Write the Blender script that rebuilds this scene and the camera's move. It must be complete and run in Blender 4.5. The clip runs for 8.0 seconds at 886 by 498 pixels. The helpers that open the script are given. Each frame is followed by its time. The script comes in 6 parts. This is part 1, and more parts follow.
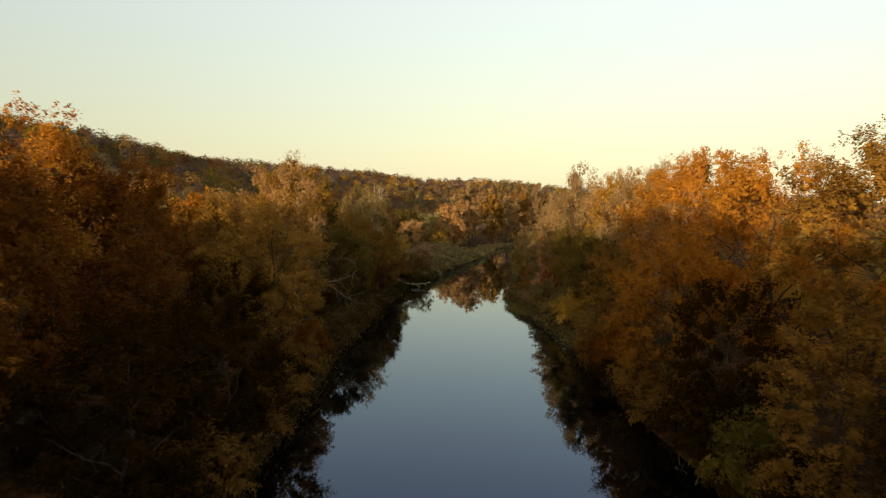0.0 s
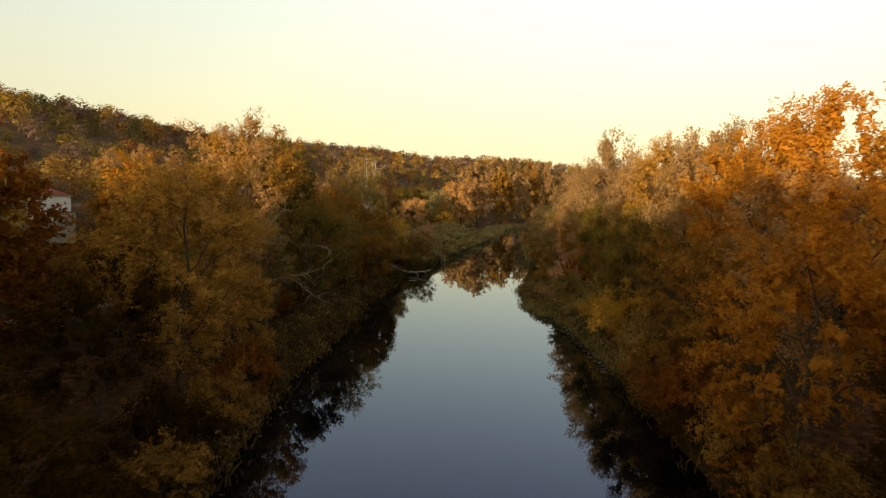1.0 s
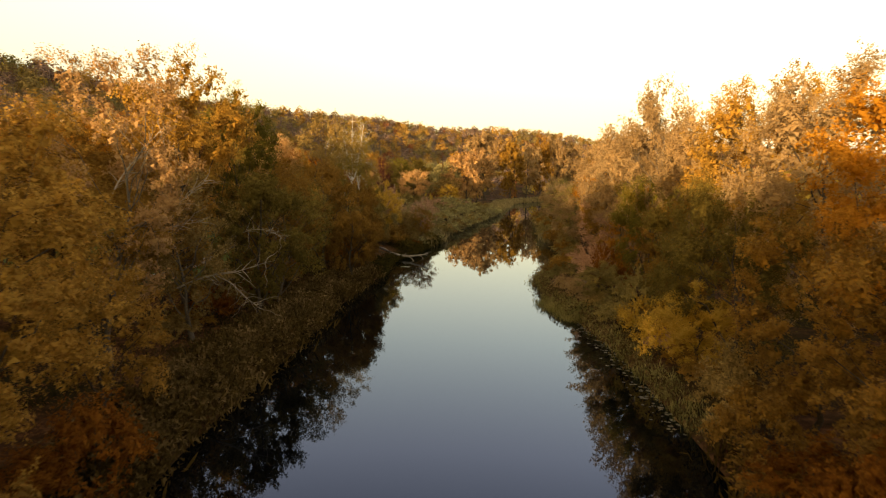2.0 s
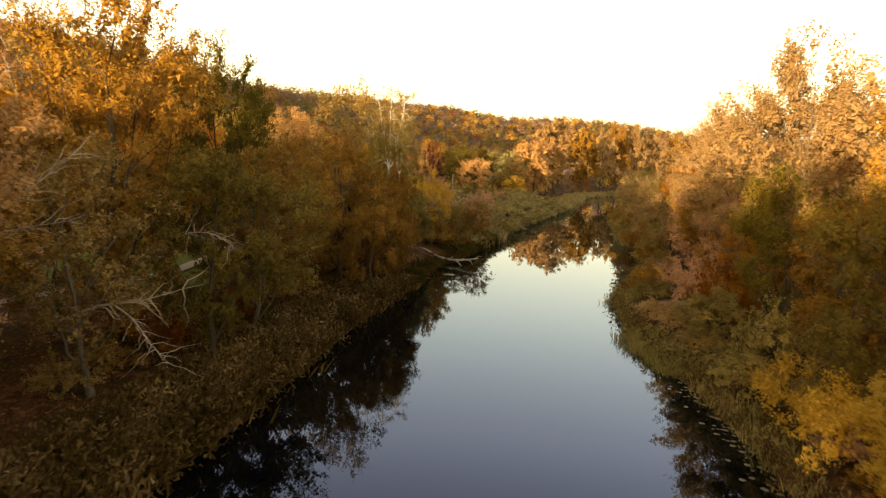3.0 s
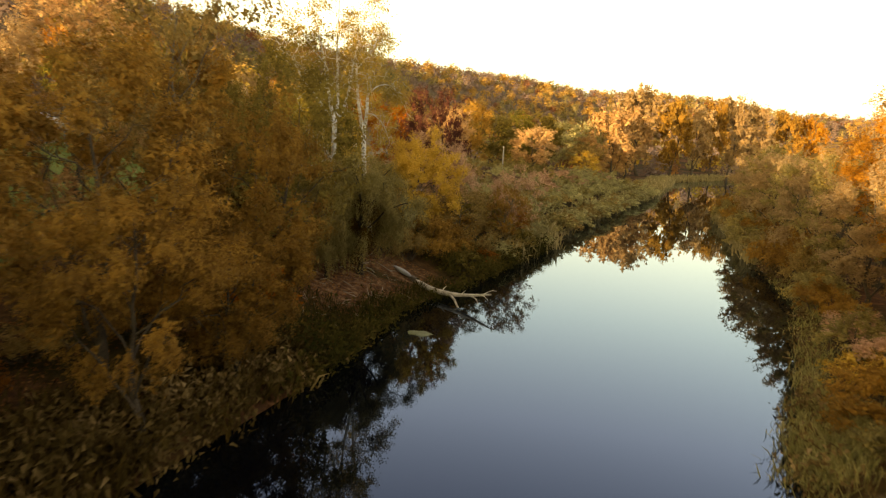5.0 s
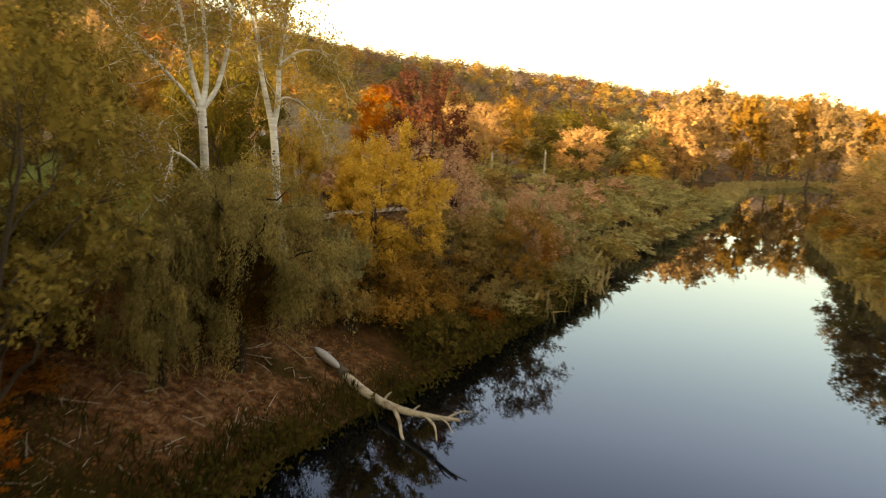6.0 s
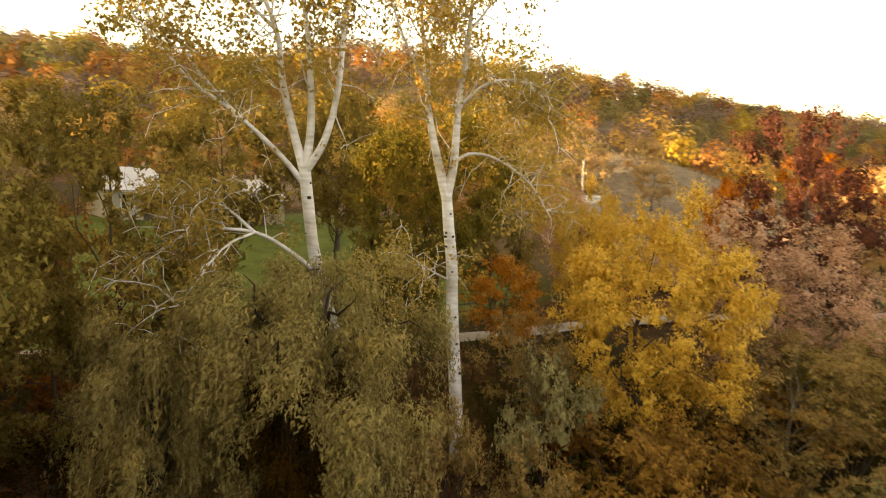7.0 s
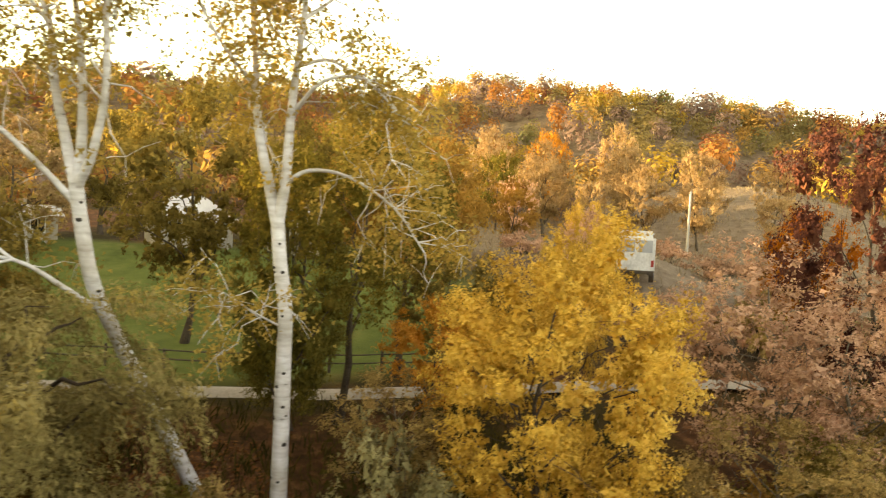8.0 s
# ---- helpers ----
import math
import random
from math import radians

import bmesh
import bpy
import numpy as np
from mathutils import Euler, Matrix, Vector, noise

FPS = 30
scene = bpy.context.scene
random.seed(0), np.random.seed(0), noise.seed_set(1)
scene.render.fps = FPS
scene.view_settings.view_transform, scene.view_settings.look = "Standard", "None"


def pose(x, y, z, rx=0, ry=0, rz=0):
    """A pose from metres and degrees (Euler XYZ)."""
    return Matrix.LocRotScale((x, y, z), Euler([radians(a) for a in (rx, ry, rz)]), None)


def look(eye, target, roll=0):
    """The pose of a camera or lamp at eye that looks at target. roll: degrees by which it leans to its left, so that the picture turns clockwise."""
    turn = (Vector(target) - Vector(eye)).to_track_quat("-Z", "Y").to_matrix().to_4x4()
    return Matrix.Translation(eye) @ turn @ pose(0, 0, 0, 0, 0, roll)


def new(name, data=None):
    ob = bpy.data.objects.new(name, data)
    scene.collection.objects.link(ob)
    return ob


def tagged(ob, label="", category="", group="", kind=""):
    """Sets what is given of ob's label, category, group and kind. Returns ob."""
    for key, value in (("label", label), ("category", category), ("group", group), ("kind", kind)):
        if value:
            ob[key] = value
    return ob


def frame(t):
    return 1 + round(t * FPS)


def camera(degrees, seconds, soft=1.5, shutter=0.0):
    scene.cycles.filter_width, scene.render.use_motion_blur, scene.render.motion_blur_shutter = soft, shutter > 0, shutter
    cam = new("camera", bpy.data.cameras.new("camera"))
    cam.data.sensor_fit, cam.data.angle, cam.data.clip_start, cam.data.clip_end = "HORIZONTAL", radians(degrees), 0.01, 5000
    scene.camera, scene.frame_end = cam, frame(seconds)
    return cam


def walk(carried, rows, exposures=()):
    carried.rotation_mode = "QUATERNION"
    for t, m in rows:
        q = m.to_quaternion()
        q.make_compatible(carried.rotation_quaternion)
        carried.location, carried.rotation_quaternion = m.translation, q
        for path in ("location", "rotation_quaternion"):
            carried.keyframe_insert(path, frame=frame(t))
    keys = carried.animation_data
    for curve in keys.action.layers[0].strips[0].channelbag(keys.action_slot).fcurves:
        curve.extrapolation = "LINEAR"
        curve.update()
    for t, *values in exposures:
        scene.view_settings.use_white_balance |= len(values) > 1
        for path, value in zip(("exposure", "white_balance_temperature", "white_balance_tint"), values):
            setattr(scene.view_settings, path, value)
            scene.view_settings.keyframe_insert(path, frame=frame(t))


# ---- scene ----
cam = camera(64.5, 8.0, soft=1.15, shutter=0.2)
PATH = [
    (0, (2.24, 11.09, 14.93), (2.202, 14.588, 14.787), 0.6),
    (0.5, (2.62, 21.95, 14.69), (2.567, 25.448, 14.509), 0.7),
    (1, (3.01, 32.80, 14.65), (2.933, 36.290, 14.404), 0.9),
    (1.2, (3.21, 37.07, 14.65), (3.126, 40.558, 14.366), 0.8),
    (2.3, (4.02, 59.90, 14.16), (3.871, 63.378, 13.762), 1.7),
    (2.5, (4.29, 64.03, 14.09), (4.060, 67.498, 13.683), 1.8),
    (3, (4.88, 74.42, 13.65), (4.434, 77.859, 13.220), 2.1),
    (3.5, (5.49, 84.79, 13.08), (4.923, 88.212, 12.626), 2.2),
    (4, (5.61, 95.38, 12.55), (4.998, 98.791, 12.038), 2.6),
    (4.2, (5.61, 99.91, 12.46), (4.954, 103.306, 11.930), 2.8),
    (5.3, (5.24, 125.71, 11.84), (4.391, 129.061, 11.277), 3.5),
    (5.5, (5.05, 130.30, 11.79), (4.170, 133.644, 11.228), 3.4),
    (6, (4.71, 141.78, 11.82), (3.636, 145.068, 11.266), 3.1),
    (6.2, (4.58, 146.48, 11.84), (3.119, 149.613, 11.289), 2.5),
    (6.3, (4.54, 148.76, 11.84), (2.823, 151.765, 11.302), 2.2),
    (6.5, (4.61, 152.91, 11.86), (2.441, 155.612, 11.389), 2.3),
    (6.7, (4.54, 155.62, 11.88), (2.046, 158.044, 11.485), 1.9),
    (7, (4.55, 158.82, 11.95), (1.713, 160.848, 11.674), 2.3),
    (7.5, (4.64, 164.17, 12.04), (1.500, 165.699, 11.837), 2.8),
    (8, (4.72, 169.50, 12.12), (1.482, 170.823, 11.984), 3.2),
]
EXPOSURES = [
    (0.0, 0.80, 9400, 9), (1.0, 1.02, 10800, 12), (2.5, 1.90, 13600, 16), (4.0, 2.12, 13700, 14), (5.5, 2.36, 13200, 8), (6.2, 2.44, 13400, 9), (6.6, 2.54, 13600, 14), (7.0, 2.84, 12600, 11), (8.0, 3.12, 11500, 5),
]
walk(cam, [(t, look(eye, target, roll)) for t, eye, target, roll in PATH], EXPOSURES)

# ---- sky and sun ----
SUN_AZ = math.atan2(-0.90, -0.43)          # where the sun stands, seen from above
SUN_EL = radians(3.8)
world = bpy.data.worlds.new("sky")
scene.world = world
world.use_nodes = True
wn = world.node_tree
wn.nodes.clear()
sky = wn.nodes.new("ShaderNodeTexSky")
sky.sky_type = "NISHITA"
sky.sun_disc = False
sky.sun_elevation = SUN_EL
sky.sun_rotation = math.pi / 2 - SUN_AZ
sky.air_density, sky.dust_density, sky.ozone_density = 1.0, 2.0, 1.0
bg = wn.nodes.new("ShaderNodeBackground")
bg.inputs["Strength"].default_value = 0.30
wo = wn.nodes.new("ShaderNodeOutputWorld")
# evening haze: the lower sky is lighter and creamier than clear air would make it
wtc = wn.nodes.new("ShaderNodeTexCoord")
wsep = wn.nodes.new("ShaderNodeSeparateXYZ")
wn.links.new(wtc.outputs["Generated"], wsep.inputs[0])
haze = wn.nodes.new("ShaderNodeValToRGB")
hel = haze.color_ramp.elements
hel.new(0.3), hel.new(0.4), hel.new(0.5), hel.new(0.6), hel.new(0.7)
for e, (p, c) in zip(hel, [(0.0, (0.262, 0.262, 0.252)), (0.10, (0.236, 0.284, 0.282)), (0.24, (0.228, 0.310, 0.385)), (0.38, (0.25, 0.31, 0.46)), (0.56, (0.16, 0.19, 0.30)), (0.74, (0.09, 0.095, 0.13)), (1.0, (0.045, 0.045, 0.05))]):
    e.position, e.color = p, (*c, 1)
wn.links.new(wsep.outputs[2], haze.inputs[0])
hlift = wn.nodes.new("ShaderNodeMix")
hlift.data_type, hlift.blend_type = "RGBA", "MULTIPLY"
hlift.inputs[0].default_value = 1.0
hlift.inputs[7].default_value = (5.2, 5.2, 5.2, 1)
wn.links.new(haze.outputs[0], hlift.inputs[6])
# towards the sunset the air is yellower
sunward = wn.nodes.new("ShaderNodeVectorMath")
sunward.operation = "DOT_PRODUCT"
sunward.inputs[1].default_value = (math.cos(SUN_AZ), math.sin(SUN_AZ), 0.0)
wn.links.new(wtc.outputs["Generated"], sunward.inputs[0])
warm = wn.nodes.new("ShaderNodeMapRange")
warm.inputs["From Min"].default_value, warm.inputs["From Max"].default_value = 0.0, 0.8
wn.links.new(sunward.outputs["Value"], warm.inputs[0])
tinted = wn.nodes.new("ShaderNodeMix")
tinted.data_type, tinted.blend_type = "RGBA", "MULTIPLY"
tinted.inputs[7].default_value = (1.0, 0.98, 0.72, 1)
wn.links.new(warm.outputs[0], tinted.inputs[0])
wmul = wn.nodes.new("ShaderNodeMix")
wmul.data_type = "RGBA"
wmul.inputs[0].default_value = 0.8
wn.links.new(sky.outputs[0], wmul.inputs[6])
wn.links.new(hlift.outputs[2], wmul.inputs[7])
wn.links.new(wmul.outputs[2], tinted.inputs[6])
wn.links.new(tinted.outputs[2], bg.inputs[0])
wn.links.new(bg.outputs[0], wo.inputs[0])

# air scatters least light at right angles to the sun
away = wn.nodes.new("ShaderNodeVectorMath")
away.operation = "DOT_PRODUCT"
away.inputs[1].default_value = (math.cos(SUN_AZ) * math.cos(SUN_EL), math.sin(SUN_AZ) * math.cos(SUN_EL), math.sin(SUN_EL))
wn.links.new(wtc.outputs["Generated"], away.inputs[0])
square = wn.nodes.new("ShaderNodeMath")
square.operation = "MULTIPLY"
wn.links.new(away.outputs["Value"], square.inputs[0])
wn.links.new(away.outputs["Value"], square.inputs[1])
phase = wn.nodes.new("ShaderNodeMath")
phase.operation = "MULTIPLY_ADD"
phase.inputs[1].default_value, phase.inputs[2].default_value = 0.42, 0.79
wn.links.new(square.outputs[0], phase.inputs[0])
strength = wn.nodes.new("ShaderNodeMath")
strength.operation = "MULTIPLY"
strength.inputs[1].default_value = 0.30
wn.links.new(phase.outputs[0], strength.inputs[0])
wn.links.new(strength.outputs[0], bg.inputs["Strength"])

sun_data = bpy.data.lights.new("sun", "SUN")
sun_data.energy = 2.7
sun_data.angle = radians(0.6)
sun_data.color = (1.0, 0.85, 0.68)
sun = new("sun", sun_data)
sun_dir = Vector((math.cos(SUN_AZ) * math.cos(SUN_EL), math.sin(SUN_AZ) * math.cos(SUN_EL), math.sin(SUN_EL)))
sun.matrix_world = look(sun_dir * 300, (0, 0, 0))


# ---- materials ----
def nodes_of(name):
    m = bpy.data.materials.new(name)
    m.use_nodes = True
    nt = m.node_tree
    nt.nodes.clear()
    out = nt.nodes.new("ShaderNodeOutputMaterial")
    return m, nt, out


def ramp(nt, fac, stops):
    r = nt.nodes.new("ShaderNodeValToRGB")
    el = r.color_ramp.elements
    while len(el) < len(stops):
        el.new(0.5)
    for e, (p, c) in zip(el, stops):
        e.position, e.color = p, (*c, 1)
    nt.links.new(fac, r.inputs[0])
    return r.outputs[0]


def mix(nt, fac, a, b, mode="MIX"):
    n = nt.nodes.new("ShaderNodeMix")
    n.data_type, n.blend_type = "RGBA", mode
    for sock, v in ((n.inputs[0], fac), (n.inputs[6], a), (n.inputs[7], b)):
        if isinstance(v, (int, float)):
            sock.default_value = v
        elif isinstance(v, tuple):
            sock.default_value = (*v, 1)
        else:
            nt.links.new(v, sock)
    return n.outputs[2]


def noise_tex(nt, scale, detail=3.0, coord="Object", rough=0.55):
    tc = nt.nodes.new("ShaderNodeTexCoord")
    n = nt.nodes.new("ShaderNodeTexNoise")
    n.inputs["Scale"].default_value, n.inputs["Detail"].default_value = scale, detail
    n.inputs["Roughness"].default_value = rough
    nt.links.new(tc.outputs[coord], n.inputs["Vector"])
    return n.outputs[0]


def world_noise(nt, scale, detail=3.0, rough=0.55):
    g = nt.nodes.new("ShaderNodeNewGeometry")
    n = nt.nodes.new("ShaderNodeTexNoise")
    n.inputs["Scale"].default_value, n.inputs["Detail"].default_value = scale, detail
    n.inputs["Roughness"].default_value = rough
    nt.links.new(g.outputs["Position"], n.inputs["Vector"])
    return n.outputs[0]


def leaf_material(name, colours, clear=0.28, patch=0.35, spread=0.42):
    """Leaves: every leaf its own tone, with larger patches of tone through the crown, and light let through."""
    m, nt, out = nodes_of(name)
    geo = nt.nodes.new("ShaderNodeNewGeometry")
    obj = nt.nodes.new("ShaderNodeObjectInfo")
    big = noise_tex(nt, patch, 2.0)
    add = nt.nodes.new("ShaderNodeMath")
    add.operation = "MULTIPLY_ADD"
    nt.links.new(geo.outputs["Random Per Island"], add.inputs[0])
    add.inputs[1].default_value = spread
    sub = nt.nodes.new("ShaderNodeMapRange")
    sub.inputs["From Min"].default_value, sub.inputs["From Max"].default_value = 0.3, 0.7
    sub.inputs["To Min"].default_value, sub.inputs["To Max"].default_value = 0.0, 0.93 - spread
    nt.links.new(big, sub.inputs[0])
    nt.links.new(sub.outputs[0], add.inputs[2])
    n = len(colours)
    col = ramp(nt, add.outputs[0], [(i / (n - 1), c) for i, c in enumerate(colours)])
    hsv = nt.nodes.new("ShaderNodeHueSaturation")
    tone = nt.nodes.new("ShaderNodeMapRange")
    tone.inputs["To Min"].default_value, tone.inputs["To Max"].default_value = 0.8, 1.2
    nt.links.new(obj.outputs["Random"], tone.inputs[0])
    nt.links.new(tone.outputs[0], hsv.inputs["Value"])
    nt.links.new(col, hsv.inputs["Color"])
    dif = nt.nodes.new("ShaderNodeBsdfDiffuse")
    trn = nt.nodes.new("ShaderNodeBsdfTranslucent")
    gls = nt.nodes.new("ShaderNodeBsdfGlossy")
    gls.inputs["Roughness"].default_value = 0.45
    nt.links.new(hsv.outputs[0], gls.inputs["Color"])
    nt.links.new(hsv.outputs[0], dif.inputs[0])
    nt.links.new(hsv.outputs[0], trn.inputs[0])
    a = nt.nodes.new("ShaderNodeMixShader")
    a.inputs[0].default_value = clear
    nt.links.new(dif.outputs[0], a.inputs[1])
    nt.links.new(trn.outputs[0], a.inputs[2])
    b = nt.nodes.new("ShaderNodeMixShader")
    b.inputs[0].default_value = 0.03
    nt.links.new(a.outputs[0], b.inputs[1])
    nt.links.new(gls.outputs[0], b.inputs[2])
    nt.links.new(b.outputs[0], out.inputs[0])
    return m


def rough_material(name, stops, scale=2.0, fine=18.0, rough=0.85, bump=0.4, coord="Object", stretch=None):
    m, nt, out = nodes_of(name)
    p = nt.nodes.new("ShaderNodeBsdfPrincipled")
    a = noise_tex(nt, scale, 4.0, coord)
    b = noise_tex(nt, fine, 5.0, coord)
    c = mix(nt, 0.45, ramp(nt, a, stops), ramp(nt, b, stops))
    nt.links.new(c, p.inputs["Base Color"])
    p.inputs["Roughness"].default_value = rough
    p.inputs["Specular IOR Level"].default_value = 0.15 if rough > 0.75 else 0.5
    bp = nt.nodes.new("ShaderNodeBump")
    bp.inputs["Strength"].default_value, bp.inputs["Distance"].default_value = bump, 0.05
    nt.links.new(b, bp.inputs["Height"])
    nt.links.new(bp.outputs[0], p.inputs["Normal"])
    nt.links.new(p.outputs[0], out.inputs[0])
    return m


GOLD = leaf_material("gold_leaves", [(0.253, 0.098, 0.0163), (0.446, 0.195, 0.0363), (0.581, 0.268, 0.0562), (0.424, 0.198, 0.0400)], 0.4)
PALE = leaf_material("pale_gold_leaves", [(0.213, 0.127, 0.0588), (0.359, 0.233, 0.1120), (0.456, 0.307, 0.1610), (0.330, 0.228, 0.0980)], 0.4)
ORANGE = leaf_material("orange_leaves", [(0.196, 0.048, 0.0071), (0.374, 0.104, 0.0140), (0.446, 0.161, 0.0211), (0.267, 0.121, 0.0211)])
PINK = leaf_material("pinkish_leaves", [(0.270, 0.150, 0.0650), (0.430, 0.250, 0.1150), (0.530, 0.320, 0.1550), (0.380, 0.230, 0.0950)])
HONEY = leaf_material("honey_olive_leaves", [(0.190, 0.103, 0.0273), (0.330, 0.181, 0.0455), (0.450, 0.245, 0.0624), (0.500, 0.257, 0.0585)])
OLIVE = leaf_material("olive_leaves", [(0.132, 0.069, 0.0224), (0.247, 0.133, 0.0364), (0.355, 0.186, 0.0448), (0.427, 0.206, 0.0448)])
GREEN = leaf_material("green_leaves", [(0.059, 0.055, 0.0144), (0.119, 0.100, 0.0225), (0.182, 0.137, 0.0320), (0.272, 0.175, 0.0361)])
# olive darkened towards black for the shade low on the banks and inside crowns
SHADE_OLIVE = leaf_material("shade_dark_olive_leaves", [(0.021, 0.013, 0.0025), (0.048, 0.025, 0.0042), (0.081, 0.041, 0.0059), (0.131, 0.058, 0.0084)])
MOSS = leaf_material("moss_green_leaves", [(0.090, 0.067, 0.0190), (0.165, 0.120, 0.0330), (0.245, 0.175, 0.0500), (0.330, 0.218, 0.0560)])
GREY = leaf_material("grey_green_leaves", [(0.140, 0.092, 0.033), (0.270, 0.178, 0.066), (0.400, 0.262, 0.100), (0.520, 0.350, 0.155)], spread=0.5)
SAGE = leaf_material("sage_leaves", [(0.155, 0.131, 0.0629), (0.290, 0.246, 0.1158), (0.437, 0.375, 0.1762), (0.606, 0.506, 0.2328)])
LITTER = leaf_material("fallen_litter", [(0.111, 0.045, 0.0170), (0.204, 0.082, 0.0298), (0.289, 0.131, 0.0510), (0.357, 0.197, 0.0935)], 0.1)
WILLOW = leaf_material("willow_leaves", [(0.120, 0.092, 0.0347), (0.233, 0.180, 0.0669), (0.352, 0.270, 0.1092), (0.549, 0.359, 0.0719)])
YELLOW = leaf_material("yellow_leaves", [(0.299, 0.168, 0.0399), (0.558, 0.336, 0.0666), (0.748, 0.479, 0.1154), (0.518, 0.367, 0.1066)])
BROWN = leaf_material("brown_leaves", [(0.237, 0.126, 0.0744), (0.425, 0.244, 0.1556), (0.592, 0.356, 0.2390), (0.514, 0.311, 0.1071)])
RED = leaf_material("dark_red_leaves", [(0.048, 0.019, 0.0180), (0.103, 0.039, 0.0300), (0.156, 0.059, 0.0384), (0.206, 0.086, 0.0432)], 0.2)
RUST = leaf_material("rust_leaves", [(0.114, 0.042, 0.0114), (0.216, 0.074, 0.0152), (0.300, 0.115, 0.0229), (0.186, 0.082, 0.0229)])
REED = leaf_material("reed_blades", [(0.040, 0.025, 0.007), (0.080, 0.050, 0.014), (0.145, 0.090, 0.029), (0.420, 0.285, 0.120)], 0.25)
PALE_REED = leaf_material("pale_reed_blades", [(0.139, 0.112, 0.0484), (0.250, 0.195, 0.0885), (0.360, 0.274, 0.1369), (0.472, 0.351, 0.2092)], 0.25)
GRASS = leaf_material("grass_blades", [(0.018, 0.019, 0.0056), (0.040, 0.036, 0.0094), (0.071, 0.053, 0.0142), (0.119, 0.080, 0.0268)], 0.3)
BARK = rough_material("brown_bark", [(0.3, (0.03, 0.022, 0.015)), (0.7, (0.13, 0.10, 0.07))], 1.5, 14.0, 0.9, 0.8)
WILLOW_BARK = rough_material("dark_furrowed_bark", [(0.3, (0.014, 0.009, 0.006)), (0.7, (0.055, 0.036, 0.022))], 1.5, 12.0, 0.9, 0.9)
PALE_BARK = rough_material("pale_bark", [(0.3, (0.07, 0.055, 0.04)), (0.7, (0.22, 0.18, 0.135))], 1.5, 12.0, 0.85, 0.5)


# ---- mesh helpers ----
def mesh_np(name, verts, faces, material=None, smooth=False):
    """A mesh from an array of corners and an array of faces that all have the same number of corners."""
    me = bpy.data.meshes.new(name)
    verts = np.ascontiguousarray(verts, dtype=np.float32)
    faces = np.ascontiguousarray(faces, dtype=np.int32)
    k = faces.shape[1]
    me.vertices.add(len(verts))
    me.vertices.foreach_set("co", verts.ravel())
    me.loops.add(faces.size)
    me.loops.foreach_set("vertex_index", faces.ravel())
    me.polygons.add(len(faces))
    me.polygons.foreach_set("loop_start", np.arange(0, faces.size, k, dtype=np.int32))
    me.polygons.foreach_set("use_smooth", np.full(len(faces), smooth, dtype=bool))
    if material:
        me.materials.append(material)
    me.update(calc_edges=True)
    return me


def part_mesh(name, me, parent=None, label="", material=None):
    ob = new(name, me)
    if material is not None:
        if not me.materials:
            me.materials.append(material)
        ob.material_slots[0].link = "OBJECT"
        ob.material_slots[0].material = material
    if parent is not None:
        ob.parent = parent
    return tagged(ob, label)


def part(name, bm, material, parent=None, label=""):
    me = bpy.data.meshes.new(name)
    bm.to_mesh(me)
    bm.free()
    me.materials.append(material)
    ob = new(name, me)
    if parent is not None:
        ob.parent = parent
    return tagged(ob, label)


def tubes(lines, sides=6):
    """Tapered tubes along lines of (points, radii): arrays of corners and quads."""
    vs, fs, base = [], [], 0
    ang = np.linspace(0, 2 * math.pi, sides, endpoint=False)
    for pts, rad in lines:
        pts, rad = np.asarray(pts, float), np.asarray(rad, float)
        n = len(pts)
        d = np.gradient(pts, axis=0)
        d /= np.linalg.norm(d, axis=1)[:, None] + 1e-9
        ref = np.where(np.abs(d[:, 2:3]) > 0.9, np.array([[1.0, 0, 0]]), np.array([[0, 0, 1.0]]))
        ref = np.broadcast_to(ref[0], d.shape)
        u = np.cross(d, ref)
        u /= np.linalg.norm(u, axis=1)[:, None] + 1e-9
        w = np.cross(d, u)
        ring = pts[:, None] + rad[:, None, None] * (np.cos(ang)[None, :, None] * u[:, None] + np.sin(ang)[None, :, None] * w[:, None])
        vs.append(ring.reshape(-1, 3))
        i = np.arange(n - 1)[:, None] * sides
        j = np.arange(sides)[None]
        k = (j + 1) % sides
        fs.append((np.stack([i + j, i + k, i + sides + k, i + sides + j], -1) + base).reshape(-1, 4))
        base += n * sides
    return np.concatenate(vs), np.concatenate(fs)


def leaf_quads(c, n, size, rng, slim=0.6, along=None):
    """One small pointed leaf at each centre c, facing n; along: the way its length points."""
    m = len(c)
    if along is None:
        along = rng.normal(size=(m, 3))
    t = along - n * np.sum(along * n, 1)[:, None]
    t /= np.linalg.norm(t, axis=1)[:, None] + 1e-9
    b = np.cross(n, t)
    s = (size * rng.uniform(0.65, 1.35, m))[:, None] if np.isscalar(size) else size[:, None]
    v = np.stack([c - t * s * 0.45 + b * s * slim * 0.55, c + t * s * 0.6, c - t * s * 0.3 - b * s * slim * 0.6], 1)
    return v.reshape(-1, 3), np.arange(3 * m).reshape(-1, 3)


def unit(v):
    return v / (np.linalg.norm(v, axis=-1)[..., None] + 1e-9)


def curve_points(a, b, rng, n=6, wander=0.1, lift=0.0):
    """A slightly wandering line from a to b."""
    t = np.linspace(0, 1, n)[:, None]
    p = a + (b - a) * t
    L = np.linalg.norm(b - a)
    w = rng.normal(size=(n, 3)) * wander * L * 0.35
    w[0] = w[-1] = 0
    p = p + w
    p[:, 2] += lift * L * np.sin(t[:, 0] * math.pi)
    return p


